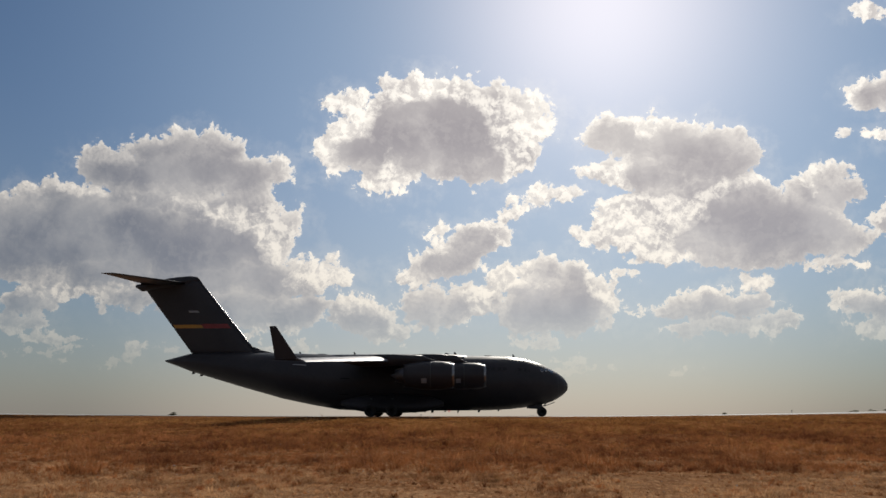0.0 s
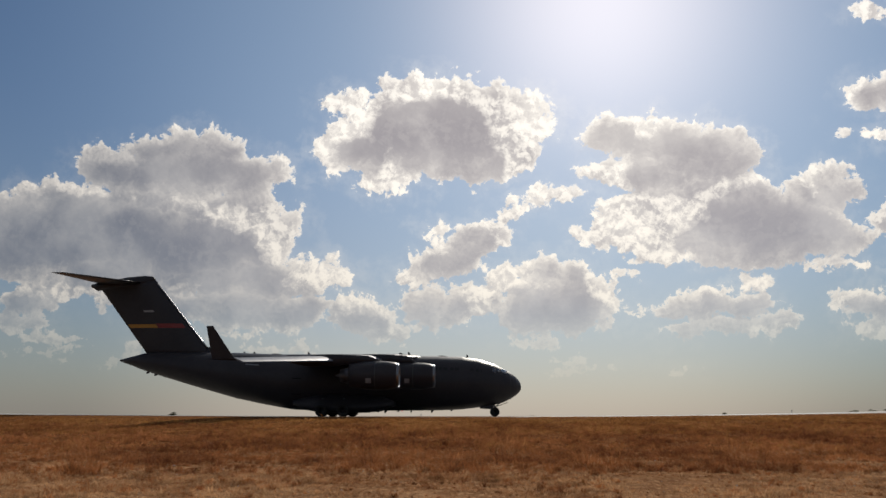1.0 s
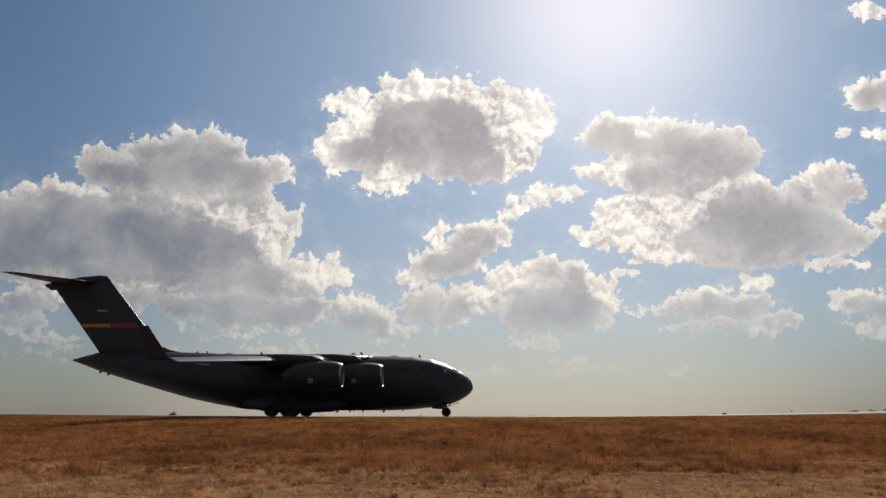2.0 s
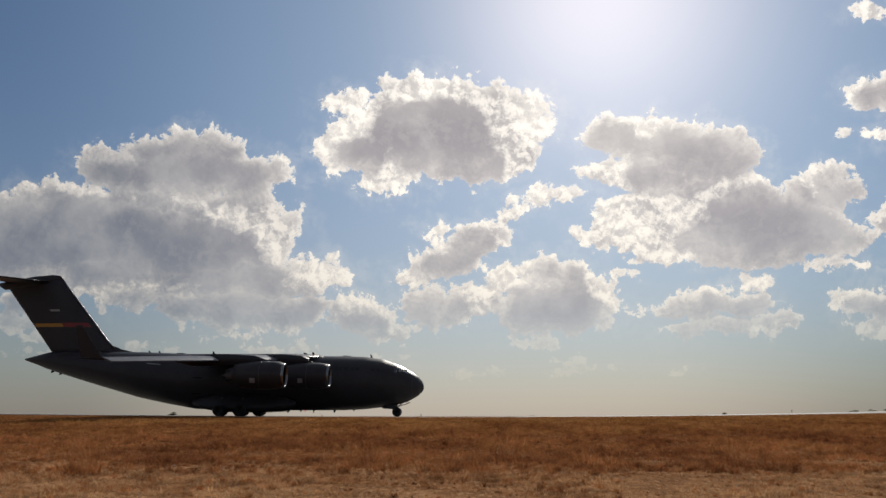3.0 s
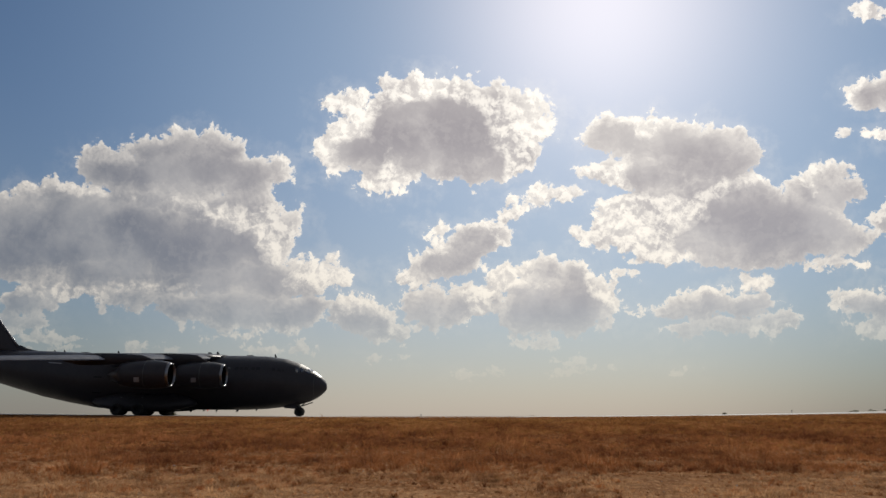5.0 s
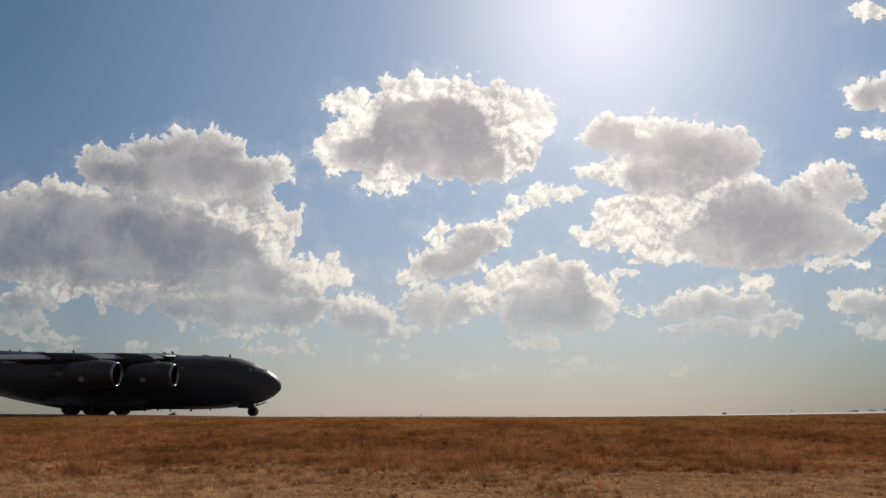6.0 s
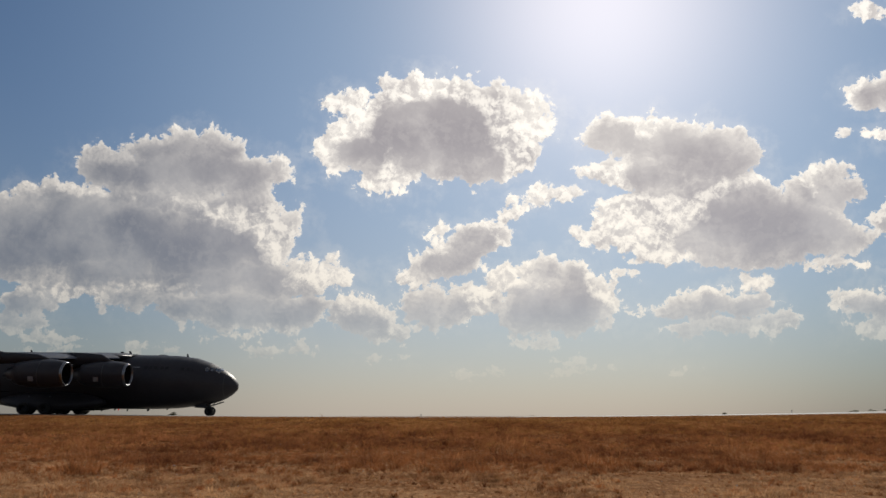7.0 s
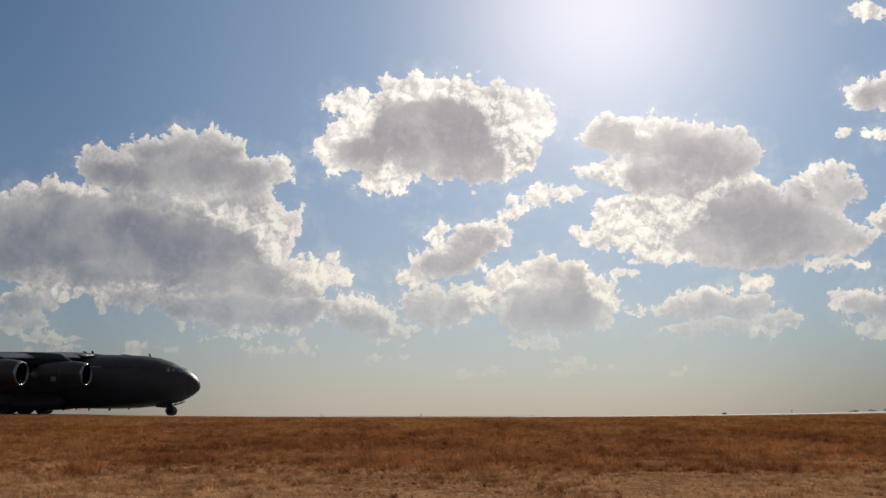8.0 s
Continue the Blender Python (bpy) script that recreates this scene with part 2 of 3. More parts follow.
# ---- materials ----
def material(name, base, second=None, rough=0.6, metal=0.0, scale=1.0, fine=14.0, bump=0.0, spec=0.5, coat=0.0):
    """A painted or natural surface: two tones mixed by coarse and fine noise, with a little relief."""
    mt = bpy.data.materials.new(name)
    mt.use_nodes = True
    n = Nodes(mt.node_tree)
    bsdf = mt.node_tree.nodes["Principled BSDF"]
    pos = n.add("ShaderNodeTexCoord").outputs["Object"]
    coarse = n.noise(pos, scale, 4, 0.6)
    grain = n.noise(pos, scale * fine, 3, 0.6)
    fac = n.m("ADD", n.m("MULTIPLY", coarse.outputs[0], 0.65), n.m("MULTIPLY", grain.outputs[0], 0.35))
    fac = n.step(fac, 0.32, 0.68)
    second = second or tuple(c * 0.7 for c in base)
    n.put(bsdf.inputs["Base Color"], n.mix(fac, base, second))
    n.put(bsdf.inputs["Roughness"], n.step(grain.outputs[0], 0.2, 0.8, rough * 0.85, min(1.0, rough * 1.12)))
    bsdf.inputs["Metallic"].default_value = metal
    bsdf.inputs["Specular IOR Level"].default_value = spec
    bsdf.inputs["Coat Weight"].default_value = coat
    if bump:
        b = n.add("ShaderNodeBump")
        b.inputs["Strength"].default_value = bump
        b.inputs["Distance"].default_value = 0.02
        n.put(b.inputs["Height"], grain.outputs[0])
        n.put(bsdf.inputs["Normal"], b.outputs[0])
    return mt


# mid-grey paint set near black: the backlit shade is put into its colour
PAINT = material("backlit_aircraft_paint", (0.032, 0.030, 0.034), (0.023, 0.022, 0.026), 0.44, 0.0, 0.35, 9, 0.0, 0.22)
PAINT_DARK = material("dark_grey_paint", (0.045, 0.046, 0.05), (0.035, 0.036, 0.04), 0.5, 0.0, 0.5)
LIP = material("bare_metal_lip", (0.22, 0.22, 0.23), (0.16, 0.16, 0.17), 0.30, 1.0, 2.0)
# metal in place of grey paint, so that these edges show a sun glint
SLAT = material("glint_metal_leading_edge", (0.17, 0.17, 0.18), (0.12, 0.12, 0.13), 0.42, 0.85, 1.2)
DARK_METAL = material("dark_metal", (0.10, 0.10, 0.11), (0.07, 0.07, 0.08), 0.4, 0.8, 2.0)
SHADE = material("recess_shade_black", (0.010, 0.010, 0.011), None, 0.9, spec=0.05)
RUBBER = material("tyre_rubber", (0.013, 0.013, 0.013), (0.019, 0.018, 0.017), 0.9, 0.0, 3.0, 14, 0.2)
RIM = material("painted_rim", (0.025, 0.025, 0.026), (0.018, 0.018, 0.019), 0.6, 0.0, 4.0, 14, 0.0, 0.15)
STRUT = material("gear_strut", (0.14, 0.14, 0.145), (0.09, 0.09, 0.095), 0.35, 0.4, 4.0)
GLASS = material("cockpit_glass", (0.03, 0.03, 0.033), (0.02, 0.02, 0.022), 0.10, 0.0, 2.0, 5, 0.0, 1.0, 1.0)
YELLOW = material("yellow_tail_paint", (0.36, 0.17, 0.015), (0.29, 0.13, 0.012), 0.5, 0.0, 1.0)
RED = material("red_tail_paint", (0.19, 0.014, 0.014), (0.14, 0.01, 0.01), 0.5, 0.0, 1.0)
PALE = material("pale_marking_paint", (0.22, 0.22, 0.23), (0.16, 0.16, 0.17), 0.5, 0.0, 2.0)
LETTERS = material("faded_black_lettering", (0.017, 0.017, 0.019), (0.022, 0.022, 0.025), 0.55, 0.0, 4.0, 9, 0.0, 0.2)
BEACON = material("red_beacon_glass", (0.5, 0.02, 0.02), (0.4, 0.015, 0.015), 0.15, 0.0, 3.0)
BEACON.node_tree.nodes["Principled BSDF"].inputs["Emission Color"].default_value = (1.0, 0.06, 0.05, 1.0)
BEACON.node_tree.nodes["Principled BSDF"].inputs["Emission Strength"].default_value = 0.35
CONCRETE = material("taxiway_concrete", (0.30, 0.28, 0.25), (0.23, 0.215, 0.19), 0.85, 0.0, 0.5, 30, 0.3)
WOOD = material("bark", (0.10, 0.075, 0.05), (0.06, 0.045, 0.03), 0.9, 0.0, 4.0)
WHITE = material("weathered_white_paint", (0.6, 0.59, 0.56), (0.45, 0.44, 0.42), 0.6, 0.0, 4.0)
STONE = material("pale_stone", (0.5, 0.46, 0.4), (0.34, 0.3, 0.26), 0.85, 0.0, 6.0)


def soil_material():
    mt = bpy.data.materials.new("dry_soil_and_thatch")
    mt.use_nodes = True
    n = Nodes(mt.node_tree)
    bsdf = mt.node_tree.nodes["Principled BSDF"]
    pos = n.add("ShaderNodeNewGeometry").outputs["Position"]
    big = n.noise(n.v("MULTIPLY", pos, (1, 0.55, 1)), 0.09, 4, 0.6)
    mid = n.noise(pos, 0.9, 5, 0.65)
    small = n.noise(n.v("MULTIPLY", pos, (1, 0.4, 1)), 7.0, 7, 0.8)
    a = n.mix(n.step(big.outputs[0], 0.38, 0.62), (0.34, 0.19, 0.098), (0.25, 0.12, 0.056))
    b = n.mix(n.step(mid.outputs[0], 0.35, 0.68), a, (0.15, 0.07, 0.034))
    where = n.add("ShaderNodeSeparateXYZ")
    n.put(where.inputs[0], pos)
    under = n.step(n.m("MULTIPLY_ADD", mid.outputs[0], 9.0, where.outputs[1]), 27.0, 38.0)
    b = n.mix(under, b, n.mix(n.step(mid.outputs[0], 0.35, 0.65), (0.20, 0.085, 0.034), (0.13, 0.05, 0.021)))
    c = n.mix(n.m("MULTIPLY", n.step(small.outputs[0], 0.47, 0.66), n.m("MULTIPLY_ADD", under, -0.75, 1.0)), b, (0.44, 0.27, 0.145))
    n.put(bsdf.inputs["Base Color"], c)
    bsdf.inputs["Roughness"].default_value = 1.0
    bsdf.inputs["Specular IOR Level"].default_value = 0.0
    bp = n.add("ShaderNodeBump")
    bp.inputs["Strength"].default_value, bp.inputs["Distance"].default_value = 0.5, 0.04
    n.put(bp.inputs["Height"], n.m("ADD", small.outputs[0], mid.outputs[0]))
    n.put(bsdf.inputs["Normal"], bp.outputs[0])
    return mt


def grass_material(name, tones, glow):
    """Dry blades: the tone differs from blade to blade and in wide patches; light shines through."""
    mt = bpy.data.materials.new(name)
    mt.use_nodes = True
    n = Nodes(mt.node_tree)
    nodes = mt.node_tree.nodes
    bsdf = nodes["Principled BSDF"]
    geo = n.add("ShaderNodeNewGeometry")
    patch = n.noise(n.v("MULTIPLY", geo.outputs["Position"], (1, 0.6, 1)), 0.16, 5, 0.65)
    isl = geo.outputs["Random Per Island"]
    one = n.mix(isl, tones[0], tones[1])
    two = n.mix(isl, tones[2], tones[1])
    col = n.mix(n.step(patch.outputs[0], 0.40, 0.60), one, two)
    clump = n.noise(geo.outputs["Position"], 1.4, 3, 0.6)
    shade = n.mix(n.step(clump.outputs[0], 0.36, 0.64), (0.62, 0.58, 0.56), (1.25, 1.25, 1.25))
    col = n.mix(1.0, col, shade, "MULTIPLY")
    n.put(bsdf.inputs["Base Color"], col)
    bsdf.inputs["Roughness"].default_value = 0.7
    bsdf.inputs["Specular IOR Level"].default_value = 0.03
    tr = n.add("ShaderNodeBsdfTranslucent")
    n.put(tr.inputs[0], col)
    ms = n.add("ShaderNodeMixShader")
    ms.inputs[0].default_value = glow
    n.put(ms.inputs[1], bsdf.outputs[0])
    n.put(ms.inputs[2], tr.outputs[0])
    n.put(nodes["Material Output"].inputs[0], ms.outputs[0])
    return mt


SOIL = soil_material()
STUBBLE = grass_material("straw_stubble", ((0.64, 0.42, 0.23), (0.43, 0.23, 0.105), (0.26, 0.115, 0.05)), 0.36)
RUSSET = grass_material("russet_grass", ((0.52, 0.24, 0.095), (0.32, 0.127, 0.05), (0.17, 0.064, 0.029)), 0.32)
GOLDEN = grass_material("golden_grass", ((0.50, 0.27, 0.095), (0.37, 0.175, 0.057), (0.27, 0.11, 0.037)), 0.32)
LEAF = grass_material("dusty_leaves", ((0.07, 0.08, 0.035), (0.05, 0.06, 0.028), (0.04, 0.045, 0.02)), 0.3)


# ---- mesh helpers ----
def mesh_of(name, verts, faces, mat, smooth=True):
    me = bpy.data.meshes.new(name)
    me.from_pydata([tuple(v) for v in verts], [], faces)
    me.materials.append(mat)
    me.polygons.foreach_set("use_smooth", [smooth] * len(me.polygons))
    me.update()
    return me


def part(name, data, parent, label="", m=None):
    """One mesh under a thing or a part."""
    ob = new(name, data)
    ob.parent = parent
    if m is not None:
        ob.matrix_basis = m
    if label:
        ob["label"] = label
    return ob


def loft(rings, closed=True, caps=True):
    """Verts and faces of a skin over rings with equal counts of points."""
    k = len(rings[0])
    verts = [p for r in rings for p in r]
    faces = []
    for i in range(len(rings) - 1):
        for j in range(k if closed else k - 1):
            a, b = i * k + j, i * k + (j + 1) % k
            faces.append((a, b, b + k, a + k))
    if caps:
        faces.append(tuple(reversed(range(k))))
        faces.append(tuple(range((len(rings) - 1) * k, len(rings) * k)))
    return verts, faces


def fix_normals(me):
    bm = bmesh.new()
    bm.from_mesh(me)
    bmesh.ops.recalc_face_normals(bm, faces=bm.faces)
    bm.to_mesh(me)
    bm.free()
    return me


def lofted(name, rings, mat, smooth=True, closed=True, caps=True):
    return fix_normals(mesh_of(name, *loft(rings, closed, caps), mat, smooth))


def turned(name, profile, mat, axis="X", count=32, caps=True):
    """A turned body: profile of (along, radius)."""
    rings = []
    for a, r in profile:
        ring = []
        for j in range(count):
            t = 2 * math.pi * j / count
            y, z = r * math.cos(t), r * math.sin(t)
            ring.append((a, y, z) if axis == "X" else (y, a, z) if axis == "Y" else (y, z, a))
        rings.append(ring)
    return lofted(name, rings, mat, caps=caps)


def rod(name, a, b, r, mat, count=10, r2=None):
    a, b = Vector(a), Vector(b)
    q = (b - a).to_track_quat("Z", "Y")
    rings = []
    for p, rr in ((a, r), (b, r2 or r)):
        rings.append([p + q @ Vector((rr * math.cos(2 * math.pi * j / count), rr * math.sin(2 * math.pi * j / count), 0))
                      for j in range(count)])
    return lofted(name, rings, mat)


def slab(name, size, mat, bevel=0.02):
    """A box with bevelled edges, centred."""
    bm = bmesh.new()
    bmesh.ops.create_cube(bm, size=1.0)
    bmesh.ops.scale(bm, vec=size, verts=bm.verts)
    bmesh.ops.bevel(bm, geom=bm.edges[:], offset=min(bevel, min(size) * 0.3), segments=2, affect="EDGES")
    me = bpy.data.meshes.new(name)
    bm.to_mesh(me)
    bm.free()
    me.materials.append(mat)
    return me


def foil(chord, thick, count=12):
    """Outline of a wing section: (back from the leading edge, height), closed."""
    pts = []
    for j in range(count + 1):
        x = 0.5 * (1 - math.cos(math.pi * j / count))
        h = 5 * thick * (0.2969 * math.sqrt(x) - 0.126 * x - 0.3516 * x * x + 0.2843 * x ** 3 - 0.1015 * x ** 4)
        pts.append((x * chord, h * chord))
    return [(x, 0.45 * h) for x, h in pts] + [(x, -1.1 * h) for x, h in reversed(pts[1:-1])]


def smooth(x, lo, hi):
    t = np.clip((np.asarray(x, float) - lo) / (hi - lo), 0, 1)
    return t * t * (3 - 2 * t)


# ---- ground ----
def lift(x):
    """How the strip along the taxiway rises towards both sides."""
    x = np.clip(np.asarray(x, float), -80, 80)
    return np.where(x < 0, 0.36, 0.56) * (x / 52) ** 2


def ground_z(x, y):
    y = np.asarray(y, float)
    rise = smooth(y, 30, 78)
    z = -1.55 * (1 - rise) + lift(x) * rise
    return z - 0.075 * smooth(y, 72, 80) - (0.3 + lift(x) * 0.8) * smooth(y, 112, 190)


def uneven(x, y):
    x, y = np.asarray(x, float), np.asarray(y, float)
    u = 0.035 * np.sin(0.9 * x + 1.3 * np.sin(0.31 * y)) * np.sin(0.7 * y + 0.8 * np.sin(0.43 * x))
    u = u + 0.012 * np.sin(2.3 * x + 2 * np.sin(0.9 * y)) * np.sin(1.9 * y + np.sin(1.7 * x))
    return u * (1 - smooth(y, 55, 74))


def build_ground():
    s = np.linspace(-1, 1, 321)
    xs = 40 * np.sinh(s * 5.0) / math.sinh(1.0) * 0.52
    ys = np.concatenate([np.linspace(-400, 8, 12), np.linspace(9, 78, 231), np.linspace(79, 112, 34), np.geomspace(116, 4600, 40)])
    gx, gy = np.meshgrid(xs, ys)
    gz = ground_z(gx, gy) + uneven(gx, gy)
    nx, ny = len(xs), len(ys)
    i, j = np.meshgrid(np.arange(nx - 1), np.arange(ny - 1))
    a = (j * nx + i).ravel()
    faces = np.stack([a, a + 1, a + nx + 1, a + nx], 1)
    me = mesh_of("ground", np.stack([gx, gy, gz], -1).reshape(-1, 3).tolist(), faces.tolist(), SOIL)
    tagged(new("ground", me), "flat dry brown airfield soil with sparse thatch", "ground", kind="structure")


def build_taxiway():
    xs = np.linspace(-160, 160, 161)
    prof = ((79.5, -0.25), (80.0, -0.055), (82.5, 0.0), (106.0, 0.0), (107.0, -0.012), (107.5, -0.3))
    rings = [[(float(x), y, float(lift(x)) + z) for y, z in prof] for x in xs]
    tagged(new("taxiway", lofted("taxiway", rings, CONCRETE, False, True, True)),
           "pale weathered concrete taxiway between dry grass", "taxiway", kind="structure")


def scatter_blades(rng, count, y0, y1, tall, wide, blades, lean, keep):
    """Tufts of dry blades on the ground: triangles in two bent steps."""
    y = np.sqrt(rng.uniform(y0 * y0, y1 * y1, count))
    x = rng.uniform(-1, 1, count) * (0.68 * y + 3.0)
    patchy = np.sin(0.55 * x + 2.1 * np.sin(0.23 * y)) * np.sin(0.48 * y + 1.7 * np.sin(0.37 * x)) + 0.6 * np.sin(1.7 * x + y) * np.sin(1.3 * y)
    ok = rng.uniform(-1.2, 1.2, count) < patchy + keep
    x, y, patchy = x[ok], y[ok], patchy[ok]
    n = len(x)
    size = tall * rng.lognormal(0, 0.38, n) * (1 + 0.35 * patchy)
    x, y, size = (np.repeat(a, blades) for a in (x, y, size))
    n = len(x)
    spread = 0.55 * size
    bx, by = x + rng.normal(0, 1, n) * spread * 0.5, y + rng.normal(0, 1, n) * spread * 0.5
    bz = ground_z(bx, by) + uneven(bx, by) - 0.01
    ang, face = rng.uniform(0, 2 * np.pi, n), rng.uniform(0, np.pi, n)
    h = size * rng.uniform(0.5, 1.15, n)
    ln = h * rng.uniform(0.1, lean, n)
    dx, dy = np.cos(ang) * ln, np.sin(ang) * ln
    wx, wy = np.cos(face) * wide, np.sin(face) * wide
    base = np.stack([bx, by, bz], 1)
    side = np.stack([wx, wy, 0 * wx], 1)
    mid = base + np.stack([dx * 0.4, dy * 0.4, h * 0.62], 1)
    tip = base + np.stack([dx, dy, h], 1)
    verts = np.stack([base - side, base + side, mid + side * 0.7, mid - side * 0.7, tip], 1).reshape(-1, 3)
    return verts, n


def build_grass(name, sets, mat, label):
    verts = np.concatenate([v for v, n in sets])
    n = sum(n for v, n in sets)
    a = np.arange(n) * 5
    me = bpy.data.meshes.new(name)
    me.vertices.add(len(verts))
    me.vertices.foreach_set("co", verts.astype(np.float32).ravel())
    quads = np.stack([a, a + 1, a + 2, a + 3], 1)
    tris = np.stack([a + 3, a + 2, a + 4], 1)
    loops = np.concatenate([quads, tris], 1).ravel()
    me.loops.add(len(loops))
    me.loops.foreach_set("vertex_index", loops.astype(np.int32))
    me.polygons.add(2 * n)
    start = np.stack([np.arange(n) * 7, np.arange(n) * 7 + 4], 1).ravel()
    me.polygons.foreach_set("loop_start", start.astype(np.int32))
    me.update(calc_edges=True)
    me.materials.append(mat)
    tagged(new(name, me), label, "grass", kind="stuff")


build_ground()
build_taxiway()
rng = np.random.default_rng(4)
build_grass("grass_stubble", [scatter_blades(rng, 95000, 14.5, 36, 0.045, 0.006, 6, 2.2, 0.7),
                              scatter_blades(rng, 16000, 14.5, 34, 0.07, 0.008, 12, 1.5, 0.0),
                              scatter_blades(rng, 2600, 15, 38, 0.12, 0.007, 16, 1.1, -0.6)],
            STUBBLE, "short pale straw stubble and bent dry stalks")
build_grass("grass_tufts", [scatter_blades(rng, 7000, 16, 34, 0.07, 0.009, 12, 1.5, -0.2),
                            scatter_blades(rng, 3600, 22, 38, 0.13, 0.009, 18, 0.9, -0.4),
                            scatter_blades(rng, 1300, 21.5, 31, 0.17, 0.010, 44, 1.4, -0.35),
                            scatter_blades(rng, 2600, 31, 48, 0.20, 0.013, 34, 1.4, -0.35),
                            scatter_blades(rng, 500, 15, 22, 0.09, 0.008, 26, 1.6, -0.3),
                            scatter_blades(rng, 9000, 23, 31, 0.10, 0.010, 9, 1.0, 0.35),
                            scatter_blades(rng, 56000, 28, 58, 0.12, 0.011, 6, 0.9, 1.15)],
            RUSSET, "dense reddish brown dry grass tufts")
build_grass("tall_grass", [scatter_blades(rng, 9000, 34, 56, 0.16, 0.011, 7, 0.8, -0.3),
                           scatter_blades(rng, 34000, 48, 66, 0.11, 0.02, 4, 0.9, 1.2),
                           scatter_blades(rng, 30000, 62, 79, 0.03, 0.024, 4, 0.9, 1.2)],
            GOLDEN, "golden orange dry grass along the taxiway")


# ---- the transport aircraft: x forward from the nose, y to its left wing, z up from the ground ----
STATIONS = ((0.12, 3.36, 3.48, 0.05), (0.06, 3.08, 3.85, 0.42), (-0.15, 2.82, 4.24, 0.78), (-0.55, 2.45, 4.70, 1.20),
            (-1.2, 2.04, 5.16, 1.66), (-1.9, 1.70, 5.56, 2.02), (-3.1, 1.37, 6.17, 2.52), (-4.8, 1.08, 6.72, 2.98),
            (-6.9, 0.84, 7.01, 3.27), (-9.5, 0.72, 7.08, 3.42), (-14, 0.70, 7.10, 3.43), (-24, 0.68, 7.16, 3.43),
            (-27, 0.83, 7.24, 3.43), (-30.4, 1.41, 7.38, 3.36), (-33.8, 2.12, 7.50, 3.12), (-38.6, 3.45, 7.60, 2.52),
            (-43, 4.74, 7.58, 1.78), (-45.2, 5.42, 7.46, 1.25), (-46.5, 5.92, 7.12, 0.82), (-48.2, 6.50, 6.68, 0.10))
ST = np.array(STATIONS)[::-1]


def hull(x):
    """Bottom, top and half width of the fuselage at x."""
    return [float(np.interp(x, ST[:, 0], ST[:, k])) for k in (1, 2, 3)]


def skin(x, turn_deg, out=0.0):
    """A point of the fuselage skin; 0 degrees is straight up, 90 is the right side."""
    lo, hi, wd = hull(x)
    t = radians(turn_deg)
    return Vector((x, -(wd + out) * math.sin(t), (lo + hi) / 2 + ((hi - lo) / 2 + out) * math.cos(t)))


def build_fuselage(plane):
    xs = sorted(set([s[0] for s in STATIONS] + list(np.linspace(-47, 0.0, 95))), reverse=True)
    rings = [[skin(x, 360 * j / 48) for j in range(48)] for x in xs]
    part("fuselage", lofted("fuselage", rings, PAINT), plane, "rounded grey fuselage with an upswept tail, darkened for backlight")
    # fairing over the wing root
    rings = []
    for x, hi, wd in ((-11.2, 6.95, 0.6), (-12.2, 7.16, 1.7), (-13.6, 7.26, 2.4), (-17, 7.3, 2.8), (-22, 7.3, 2.8), (-25.5, 7.3, 2.3), (-29.5, 7.3, 0.9)):
        rings.append([(x, wd * math.cos(math.pi * j / 16), 6.3 + (hi - 6.3) * math.sin(math.pi * j / 16) ** 0.6) for j in range(17)])
    part("wing_fairing", lofted("wing_fairing", rings, PAINT), plane)
    for side in (-1, 1):
        rings = []
        for x, lo, out, hi in ((-14.6, 1.2, 3.2, 1.7), (-15.6, 0.9, 3.9, 2.1), (-17, 0.58, 4.25, 2.4), (-20, 0.42, 4.4, 2.5), (-23.2, 0.45, 4.4, 2.5),
                               (-24.8, 0.75, 4.0, 2.2), (-26.4, 1.3, 3.2, 1.8)):
            low_side = lo + (hi - lo) * 0.12
            ring = [(1.8, lo + 0.05), (out - 0.9, lo), (out - 0.35, lo + (hi - lo) * 0.03), (out - 0.08, low_side), (out, lo + (hi - lo) * 0.25), (out - 0.03, lo + (hi - lo) * 0.42),
                    (out - (out - 3.1) * 0.25, lo + (hi - lo) * 0.6), (out - (out - 3.1) * 0.6, lo + (hi - lo) * 0.8), (3.1, hi), (1.8, hi)]
            rings.append([(x, side * b, c) for b, c in ring])
        part("gear_pod", lofted("gear_pod", rings, PAINT), plane, "bulged fairing over the main wheels")
    for side in (-1, 1):
        rings = []
        for k in range(2):
            out = 0.006 + 0.012 * k
            rings.append([skin(x, side * -a, out) for x, a in ((-25.5, 84), (-26.5, 84), (-26.6, 118), (-25.6, 118))])
        part("paratroop_door", lofted("paratroop_door", rings, SHADE, False), plane, "closed dark side door")
    # windscreen and side panes of the cockpit, on both sides
    for side in (-1, 1):
        for x0, x1, a0, a1, a2, a3 in ((-1.55, -2.1, 3, 3, 26, 24), (-1.75, -2.35, 29, 27, 47, 43), (-2.48, -2.8, 33, 34, 50, 51), (-2.95, -3.35, 42, 42, 58, 57)):
            ring = []
            for out in (0.004, 0.022):
                ring.append([skin(x0, side * a0, out), skin(x1, side * a1, out), skin(x1, side * (a1 + a3) / 2, out), skin(x1, side * a3, out),
                             skin(x0, side * a2, out), skin(x0, side * (a0 + a2) / 2, out)])
            part("cockpit_window", lofted("cockpit_window", ring, GLASS, False), plane, "glossy cockpit pane")
    # lettering along the side, too small to read, and a belly beacon
    for side in (-1, 1):
        for x0, x1 in ((-7.3, -7.75), (-7.9, -8.3), (-8.65, -9.1), (-9.25, -9.6), (-9.75, -10.2), (-4.6, -5.3), (-5.6, -5.95)):
            rings = [[skin(x, side * a, out) for x, a in ((x0, 58), (x1, 58), (x1, 65), (x0, 65))] for out in (0.004, 0.014)]
